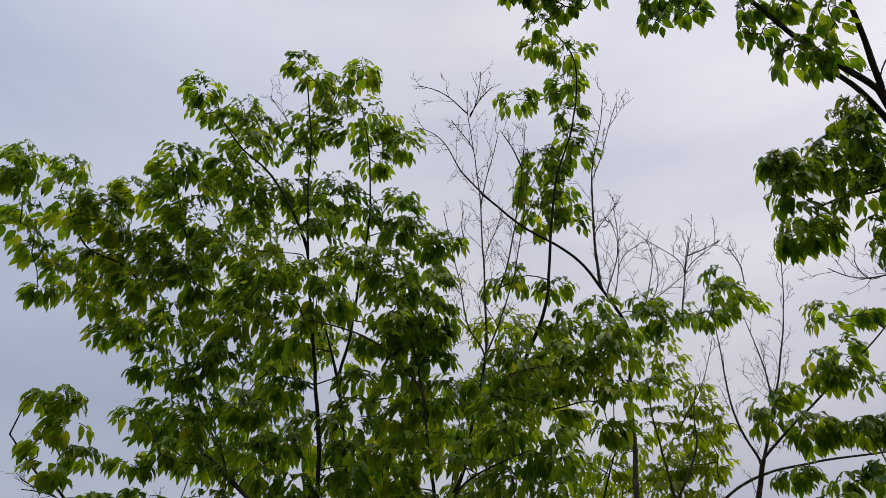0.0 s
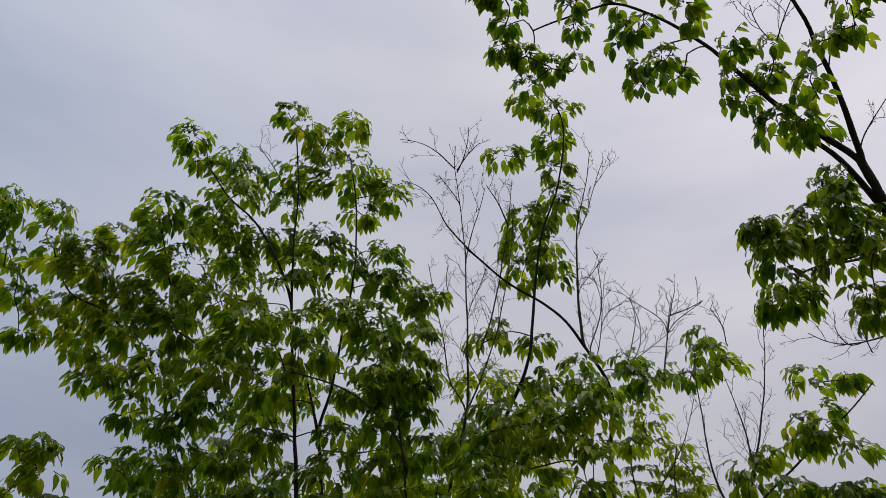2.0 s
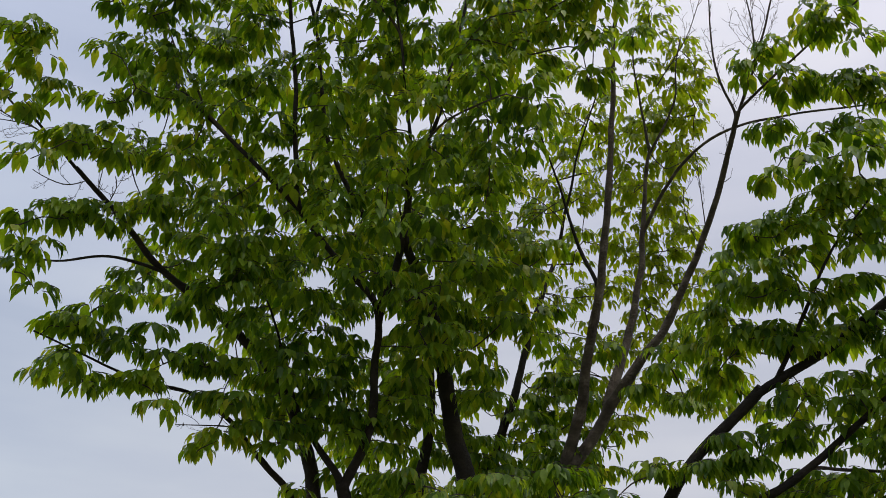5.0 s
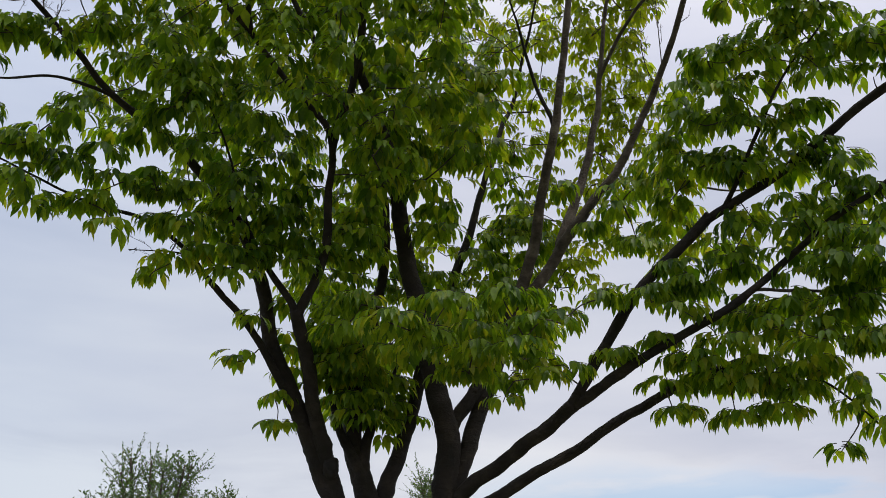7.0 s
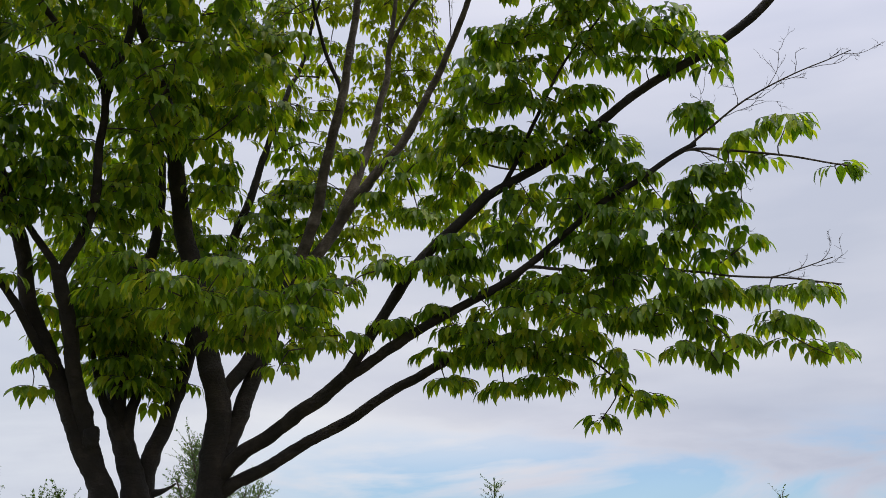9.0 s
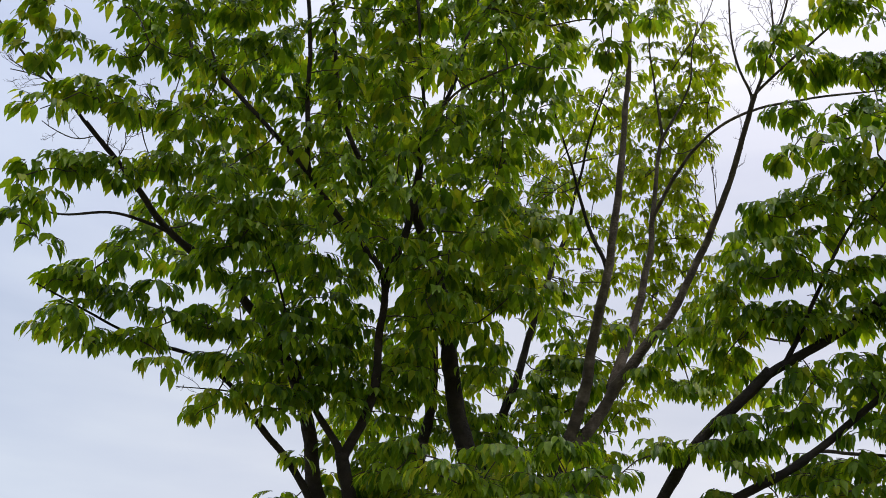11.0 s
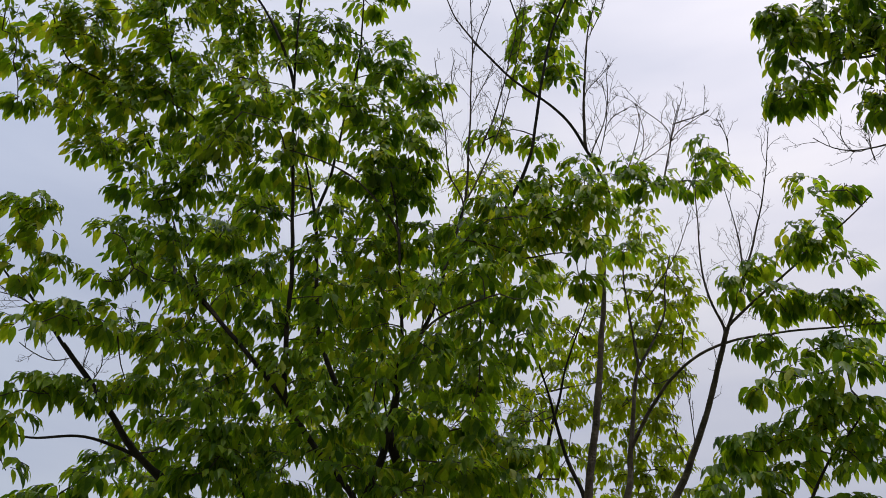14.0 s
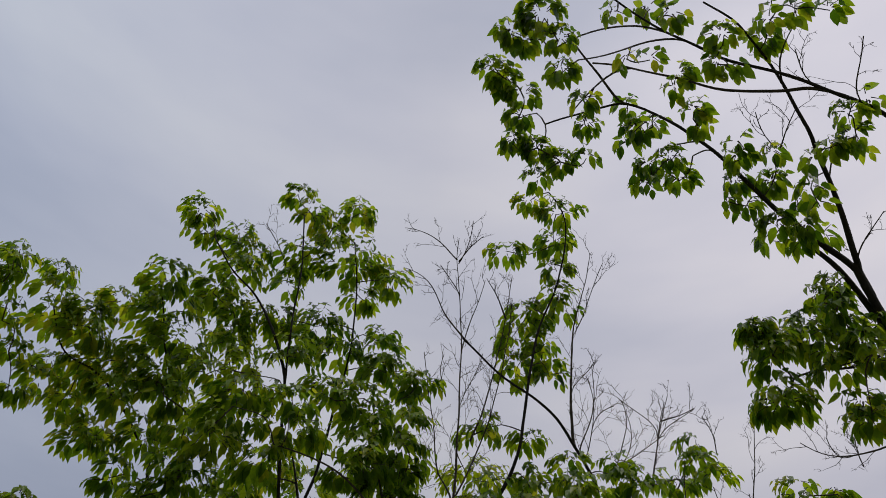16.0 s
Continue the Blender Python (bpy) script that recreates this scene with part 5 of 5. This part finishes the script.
spray(2.52, 4.49, 2.64, 0.34, 0.14)
spray(1.88, 4.95, 2.81, 0.35, 0.15)
spray(1.64, 4.90, 2.61, 0.31, 0.11)
spray(-0.06, 5.91, 2.67, 0.43, 0.26)
spray(-0.20, 5.87, 2.50, 0.42, 0.26)
spray(0.01, 6.03, 2.47, 0.37, 0.23)
spray(0.15, 5.95, 2.79, 0.33, 0.23)
spray(-0.35, 5.75, 2.59, 0.29, 0.26)
spray(-0.15, 6.09, 2.39, 0.30, 0.17)
spray(0.62, 5.39, 2.50, 0.33, 0.15)
spray(0.37, 5.17, 2.49, 0.31, 0.17)
spray(0.78, 5.08, 2.51, 0.25, 0.14)
spray(-0.82, 4.79, 3.85, 0.48, 0.24)
spray(-0.49, 5.03, 4.03, 0.50, 0.25)
spray(-0.13, 5.14, 4.13, 0.48, 0.26)
spray(-0.83, 4.97, 3.67, 0.46, 0.24)
spray(-0.53, 5.07, 3.75, 0.37, 0.25)
spray(-0.11, 5.21, 3.83, 0.44, 0.25)
spray(0.15, 5.30, 4.04, 0.45, 0.26)
spray(-0.81, 5.05, 3.37, 0.45, 0.24)
spray(-0.53, 5.32, 3.48, 0.35, 0.25)
spray(-0.16, 5.31, 3.54, 0.41, 0.25)
spray(-0.73, 5.19, 3.19, 0.39, 0.21)
spray(-0.19, 5.59, 3.36, 0.45, 0.26)
spray(0.27, 5.69, 3.50, 0.36, 0.23)
spray(0.35, 5.52, 3.78, 0.40, 0.26)
spray(0.46, 5.35, 4.13, 0.40, 0.26)
spray(2.23, 4.06, 3.79, 0.28, 0.17)
spray(2.23, 4.18, 3.70, 0.26, 0.14)
spray(2.38, 3.90, 3.67, 0.19, 0.14)
spray(2.45, 3.99, 3.60, 0.17, 0.11)
spray(2.30, 4.05, 3.85, 0.23, 0.11)
spray(0.37, 5.88, 2.78, 0.39, 0.23)
spray(0.53, 5.88, 2.98, 0.43, 0.23)
spray(0.82, 5.86, 2.85, 0.36, 0.23)
spray(0.79, 5.90, 3.11, 0.40, 0.20)
spray(0.39, 5.85, 3.07, 0.40, 0.20)
spray(0.81, 6.11, 3.74, 0.40, 0.22)
spray(0.78, 6.15, 3.41, 0.39, 0.21)
spray(1.03, 6.18, 3.32, 0.29, 0.21)
spray(0.26, 5.24, 2.72, 0.38, 0.18)
spray(0.62, 5.41, 2.75, 0.43, 0.18)
spray(0.86, 5.44, 2.80, 0.34, 0.18)
spray(0.23, 5.76, 3.14, 0.43, 0.20)
spray(0.59, 5.96, 3.26, 0.44, 0.21)
spray(0.87, 6.01, 3.59, 0.46, 0.21)
spray(-0.06, 5.88, 3.17, 0.37, 0.20)
spray(-0.69, 5.38, 4.29, 0.44, 0.20)
spray(-0.97, 5.23, 4.13, 0.40, 0.20)
spray(-0.92, 5.36, 3.97, 0.36, 0.20)
spray(2.26, 4.53, 2.81, 0.34, 0.17)
spray(2.01, 4.91, 2.62, 0.35, 0.15)
spray(-0.43, 5.71, 3.09, 0.29, 0.23)
spray(-0.36, 5.62, 2.87, 0.22, 0.22)
spray(-0.31, 5.70, 2.70, 0.22, 0.19)
spray(-0.56, 5.42, 2.89, 0.15, 0.18)
spray(-0.56, 5.65, 2.74, 0.13, 0.19)
spray(0.13, 5.87, 3.21, 0.30, 0.23)
spray(0.26, 5.85, 3.07, 0.27, 0.20)
spray(0.66, 5.94, 3.08, 0.30, 0.20)
spray(0.88, 6.07, 3.17, 0.28, 0.21)
spray(-0.98, 4.86, 4.39, 0.44, 0.19)
spray(-1.47, 5.44, 5.32, 0.49, 0.23)
spray(-1.04, 5.47, 5.38, 0.53, 0.23)
spray(-0.60, 5.44, 5.35, 0.52, 0.22)
spray(-0.16, 5.37, 5.39, 0.51, 0.22)
spray(0.20, 5.33, 5.38, 0.44, 0.22)
spray(-0.42, 5.68, 5.09, 0.52, 0.22)
spray(-0.33, 5.63, 4.57, 0.50, 0.21)
spray(-1.30, 5.55, 4.45, 0.42, 0.21)
spray(-0.36, 5.17, 4.57, 0.46, 0.20)
spray(-0.05, 5.11, 4.71, 0.46, 0.20)
spray(-1.24, 4.85, 4.16, 0.37, 0.19)
spray(-0.46, 5.05, 4.87, 0.40, 0.20)
spray(-1.27, 4.05, 6.10, 0.37, 0.20)
spray(-1.10, 3.98, 6.23, 0.27, 0.20)
spray(-1.96, 4.02, 4.29, 0.24, 0.13)
spray(-1.92, 3.83, 4.58, 0.24, 0.16)
spray(-1.45, 4.08, 4.89, 0.23, 0.17)
spray(-1.02, 4.41, 5.00, 0.31, 0.21)
spray(-0.56, 4.24, 4.99, 0.27, 0.18)
spray(1.91, 4.15, 4.92, 0.26, 0.18)
spray(-1.30, 4.65, 3.25, 0.29, 0.14)
spray(-1.12, 4.74, 3.27, 0.29, 0.15)
spray(-0.95, 4.73, 3.27, 0.24, 0.13)
spray(0.68, 6.04, 3.94, 0.29, 0.20)
spray(0.78, 6.09, 4.17, 0.26, 0.18)
spray(1.68, 4.93, 2.42, 0.33, 0.14)
spray(1.84, 4.84, 2.40, 0.33, 0.14)
spray(2.00, 4.81, 2.36, 0.27, 0.12)
spray(2.30, 4.31, 2.51, 0.33, 0.15)
spray(2.47, 4.26, 2.57, 0.28, 0.15)
spray(2.22, 4.45, 2.47, 0.31, 0.14)
spray(1.83, 4.20, 3.97, 0.32, 0.16)
spray(2.00, 4.09, 3.94, 0.32, 0.16)
spray(2.27, 4.01, 3.88, 0.31, 0.14)
spray(1.89, 4.39, 3.50, 0.27, 0.15)
spray(2.13, 4.41, 3.37, 0.27, 0.14)
spray(2.35, 4.10, 3.05, 0.30, 0.15)
spray(2.50, 4.03, 3.11, 0.25, 0.15)
spray(2.41, 4.14, 2.92, 0.33, 0.15)
spray(2.29, 4.24, 3.04, 0.28, 0.14)
spray(2.54, 4.10, 2.97, 0.25, 0.15)
spray(-1.32, 3.96, 4.99, 0.26, 0.17)
spray(-1.32, 3.98, 5.21, 0.23, 0.16)
spray(-1.33, 4.03, 4.90, 0.23, 0.16)
spray(-1.59, 4.36, 3.91, 0.30, 0.14)
spray(-1.55, 4.73, 4.17, 0.27, 0.15)
spray(-1.57, 4.87, 3.79, 0.29, 0.16)
spray(1.63, 4.62, 3.43, 0.32, 0.15)
spray(1.56, 4.93, 3.49, 0.28, 0.14)
spray(1.92, 4.49, 3.41, 0.29, 0.14)
spray(2.04, 4.40, 3.43, 0.23, 0.14)
spray(-0.27, 4.33, 4.85, 0.27, 0.18)
spray(0.10, 1.97, 5.72, 0.15, 0.10)
spray(0.17, 2.02, 5.68, 0.15, 0.11)
spray(0.17, 1.78, 5.69, 0.15, 0.11)
spray(-0.31, 4.06, 5.94, 0.35, 0.19)
spray(-0.12, 3.93, 5.72, 0.28, 0.17)
spray(-0.41, 3.98, 5.63, 0.25, 0.17)
spray(-1.68, 3.93, 5.60, 0.24, 0.17)
spray(-1.26, 3.82, 5.54, 0.24, 0.16)
spray(-0.64, 3.93, 5.62, 0.24, 0.17)
spray(-0.68, 4.28, 5.56, 0.22, 0.16)
spray(-1.76, 4.20, 3.79, 0.29, 0.13)
spray(-1.57, 4.43, 4.28, 0.29, 0.14)
spray(-1.69, 4.19, 4.20, 0.25, 0.12)
spray(-2.01, 3.73, 5.88, 0.29, 0.18)
spray(-2.06, 3.80, 5.82, 0.32, 0.18)
spray(-2.00, 3.95, 5.61, 0.35, 0.19)
spray(-1.78, 3.94, 5.69, 0.32, 0.19)
spray(-1.53, 3.89, 5.52, 0.31, 0.19)
spray(-1.43, 3.96, 5.77, 0.29, 0.19)
spray(-1.83, 3.97, 5.52, 0.31, 0.17)
spray(-0.38, 4.04, 5.95, 0.27, 0.17)
spray(-1.28, 4.08, 6.09, 0.27, 0.19)
spray(1.42, 5.13, 2.44, 0.32, 0.14)
spray(1.58, 5.05, 2.45, 0.32, 0.14)
spray(1.74, 5.02, 2.42, 0.32, 0.14)
spray(1.90, 4.95, 2.40, 0.31, 0.14)
spray(2.03, 4.91, 2.36, 0.28, 0.13)
spray(2.59, 4.25, 2.58, 0.26, 0.14)
spray(2.61, 4.26, 2.36, 0.23, 0.13)
spray(2.48, 4.28, 2.47, 0.26, 0.14)
# the far side of the crown, hidden, added to shade the inner leaves
for k in range(11):
    spray(-1.05 + 1.5 * ((k * 0.618) % 1), 6.25 + 0.95 * ((k * 0.414) % 1), 4.4 + 1.2 * k / 11, 0.48, 0.22)
spray(1.88, 4.44, 4.75, 0.35, 0.18)
spray(2.03, 4.25, 4.67, 0.34, 0.17)
spray(2.25, 4.23, 4.58, 0.31, 0.17)
spray(2.05, 4.17, 4.37, 0.30, 0.16)
spray(2.10, 3.98, 4.13, 0.23, 0.15)
spray(1.84, 4.20, 4.33, 0.27, 0.14)
spray(2.08, 4.40, 3.24, 0.23, 0.13)
spray(2.15, 4.35, 3.16, 0.20, 0.13)
spray(1.72, 4.87, 2.97, 0.30, 0.14)
spray(1.52, 6.00, 3.56, 0.38, 0.14)
spray(-0.22, 4.51, 3.65, 0.23, 0.11)
spray(-0.14, 4.56, 3.56, 0.27, 0.12)
spray(-0.01, 4.62, 3.55, 0.30, 0.14)
spray(-0.08, 4.62, 3.44, 0.30, 0.12)
spray(0.07, 4.67, 3.43, 0.27, 0.14)
spray(-0.01, 4.71, 3.35, 0.26, 0.10)
spray(0.02, 4.57, 3.66, 0.24, 0.11)
spray(1.36, 5.76, 5.44, 0.36, 0.23, pale=True)
spray(1.52, 5.75, 5.14, 0.33, 0.22, pale=True)
spray(1.29, 6.00, 5.05, 0.34, 0.23, pale=True)
spray(1.49, 6.06, 4.89, 0.34, 0.21, pale=True)
spray(1.56, 5.65, 5.38, 0.30, 0.20, pale=True)
spray(1.60, 5.46, 5.47, 0.33, 0.18, pale=True)
spray(1.17, 6.26, 4.77, 0.31, 0.19, pale=True)
spray(1.39, 6.14, 4.62, 0.30, 0.19, pale=True)
spray(-1.48, 5.05, 4.15, 0.27, 0.14)
spray(-1.20, 4.67, 3.89, 0.25, 0.13)
spray(-1.00, 4.46, 3.73, 0.21, 0.12)
spray(-1.41, 5.07, 3.93, 0.27, 0.14)
spray(-1.07, 4.52, 3.60, 0.21, 0.12)
spray(-0.97, 4.77, 3.55, 0.22, 0.11)
spray(-0.53, 5.76, 2.66, 0.16, 0.24)
spray(0.18, 5.94, 2.41, 0.07, 0.05)
spray(-0.01, 5.83, 2.28, 0.11, 0.08)
# hidden sprays added behind the front clump to block the light through it
spray(-0.30, 6.22, 2.96, 0.40, 0.17)
spray(-0.10, 6.40, 3.05, 0.41, 0.17)
spray(0.04, 6.69, 3.10, 0.43, 0.18)
spray(-0.30, 6.40, 2.79, 0.41, 0.17)
spray(-0.14, 6.67, 2.90, 0.43, 0.18)
spray(-0.26, 6.36, 2.59, 0.40, 0.17)
spray(-0.11, 6.54, 2.68, 0.41, 0.17)
spray(0.36, 6.35, 3.13, 0.41, 0.17)
spray(0.59, 6.52, 3.22, 0.43, 0.18)
spray(0.80, 6.42, 3.20, 0.42, 0.18)
spray(1.01, 6.31, 3.17, 0.41, 0.17)
spray(0.40, 6.32, 2.93, 0.41, 0.17)
spray(0.63, 6.50, 2.99, 0.42, 0.18)
spray(0.88, 6.48, 3.01, 0.42, 0.18)
# those nearest to the wood first: the others hang on from spray to spray
sprays.sort(key=lambda one: np.linalg.norm(reach_points - one[0], axis=1).min())
holds = list(reach_points)
for middle, wide, high, pale in sprays:
    apart = middle - np.array(holds)
    # a twig rather runs sideways or down to its spray than steeply up
    near = holds[np.argmin(np.linalg.norm(apart, axis=1) + np.maximum(0, apart[:, 2] - 0.12))]
    grow(middle, near, wide, high, pale)
    holds.append(middle)
part("twig_network", twig_growth.mesh("twig_network", TWIG), tree, "thin brown leaf-bearing twigs", kind="stuff")
leaf_places, leaf_ways, leaf_tops, leaf_sizes, leaf_pale = (np.array(v) for v in (leaf_places, leaf_ways, leaf_tops, leaf_sizes, leaf_pale))
axes = leaf_axes(leaf_ways, leaf_tops)
widths, curls = rng.uniform(0.78, 1.06, len(leaf_sizes)), rng.uniform(0.4, 1.9, len(leaf_sizes))
order = np.argsort(leaf_places[:, 1])
single = order[~leaf_pale[order]][:300]
rest = np.ones(len(order), bool)
rest[single] = False
for name, kind_of, matter, label in (("foliage", ~leaf_pale, LEAF, "masses of pointed mid-green leaves"), ("pale_foliage", leaf_pale, BACKLIT_LEAF, "paler yellow-green leaves, light from behind put into their colour")):
    some = np.flatnonzero(rest & kind_of)
    part(name, leaf_mesh(name, leaf_places[some] - np.array(BASE), axes[some], leaf_sizes[some], widths[some], curls[some], matter), tree, label, kind="stuff")

# ---- trees far behind ----
def far_tree(x, y, tall, wide, leaves, size, label, clumps=9, seed=1):
    dice = np.random.default_rng(seed)
    thing = tagged(new("background_tree"), label, "tree", group="trees beyond the big tree")
    thing.location = (x, y, 0)
    trunk, crown_places, crown_ways = Growth(), [], []
    path = glide([(0, 0, 0), (0.03 * tall, 0, tall * 0.3), (0, 0.02 * tall, tall * 0.62)], 0.15)
    trunk.tube(path, np.linspace(0.03 * tall, 0.014 * tall, len(path)), 8)
    part("trunk", trunk.mesh("trunk", BARK), thing)
    boughs = Growth()
    for n in range(clumps):
        turn, up = dice.uniform(0, 6.28), dice.uniform(0.45, 1.0)
        root = np.array((0, 0, tall * dice.uniform(0.25, 0.6)))
        reach = wide * 0.5 * math.sqrt(max(0.05, 1 - ((up - 0.55) / 0.47) ** 2)) * dice.uniform(0.6, 1.0)
        tip = np.array((math.cos(turn) * reach, math.sin(turn) * reach, tall * up))
        if n == 0:
            tip = np.array((0.04 * wide, 0, tall))
        line = glide([root, (root + tip) / 2 + (0, 0, -0.04 * tall), tip], 0.1)
        boughs.tube(line, np.linspace(0.010 * tall, 0.003 * tall, len(line)), 5)
        for k in range(leaves // clumps):
            if k % 14 == 0:
                f = dice.uniform(0.35, 1.0)
                start = line[int(f * (len(line) - 1))]
                way = np.array((dice.normal(), dice.normal(), dice.uniform(0.2, 1.8)))
                way = way / np.linalg.norm(way) * tall * dice.uniform(0.07, 0.17) * (1.25 - f * 0.4)
                boughs.tube([start, start + way * 0.5, start + way], [0.004, 0.003, 0.002], 3)
            crown_places.append(start + way * (k % 14 + 1) / 14)
            crown_ways.append(dice.normal(size=3) + way / np.linalg.norm(way) * 0.8)
    part("branch_network", boughs.mesh("branch_network", TWIG), thing, kind="stuff")
    crown_places, crown_ways = np.array(crown_places), np.array(crown_ways)
    n = len(crown_places)
    tops = dice.normal(size=(n, 3)) * 0.5 + (0, 0, 1)
    part("crown", leaf_mesh("crown", crown_places, leaf_axes(crown_ways, tops), dice.uniform(0.7, 1.2, n) * size, np.full(n, 0.9), dice.uniform(0.5, 1.5, n), FAR_LEAF), thing, kind="stuff")
    return thing


far_tree(-3.12, 13.7, 3.36, 2.8, 26000, 0.05, "young green tree with upright shoots, partly hidden low down", 24, 3)
far_tree(-2.3, 13.9, 2.95, 1.4, 9000, 0.048, "low green sapling beside the taller young tree", 14, 4)
far_tree(1.05, 25.0, 4.85, 3.0, 16000, 0.075, "small feathery green tree standing far behind the limbs", 20, 5)
far_tree(-2.45, 26.0, 3.75, 2.0, 7000, 0.075, "small pale green tree far off", 12, 7)
far_tree(9.2, 29.0, 4.45, 2.6, 9000, 0.085, "distant feathery green tree with a thin top", 14, 8)
far_tree(22.0, 34.0, 4.7, 1.6, 1800, 0.10, "distant narrow green tree top", 8, 9)

# ---- the leaves that hang out farthest, one by one ----
shapes = []
for k in range(6):
    shapes.append(leaf_mesh("leaf", np.zeros((1, 3)), np.eye(3)[None], np.ones(1), np.array([0.86 + 0.05 * k]), np.array([0.4 + 0.24 * k]), LEAF))
for n, i in enumerate(single):
    one = part("leaf", shapes[n % 6], tree)
    turn = Matrix(axes[i].tolist()).to_4x4()
    one.matrix_basis = Matrix.Translation(leaf_places[i] - np.array(BASE)) @ turn @ Matrix.Scale(leaf_sizes[i], 4)
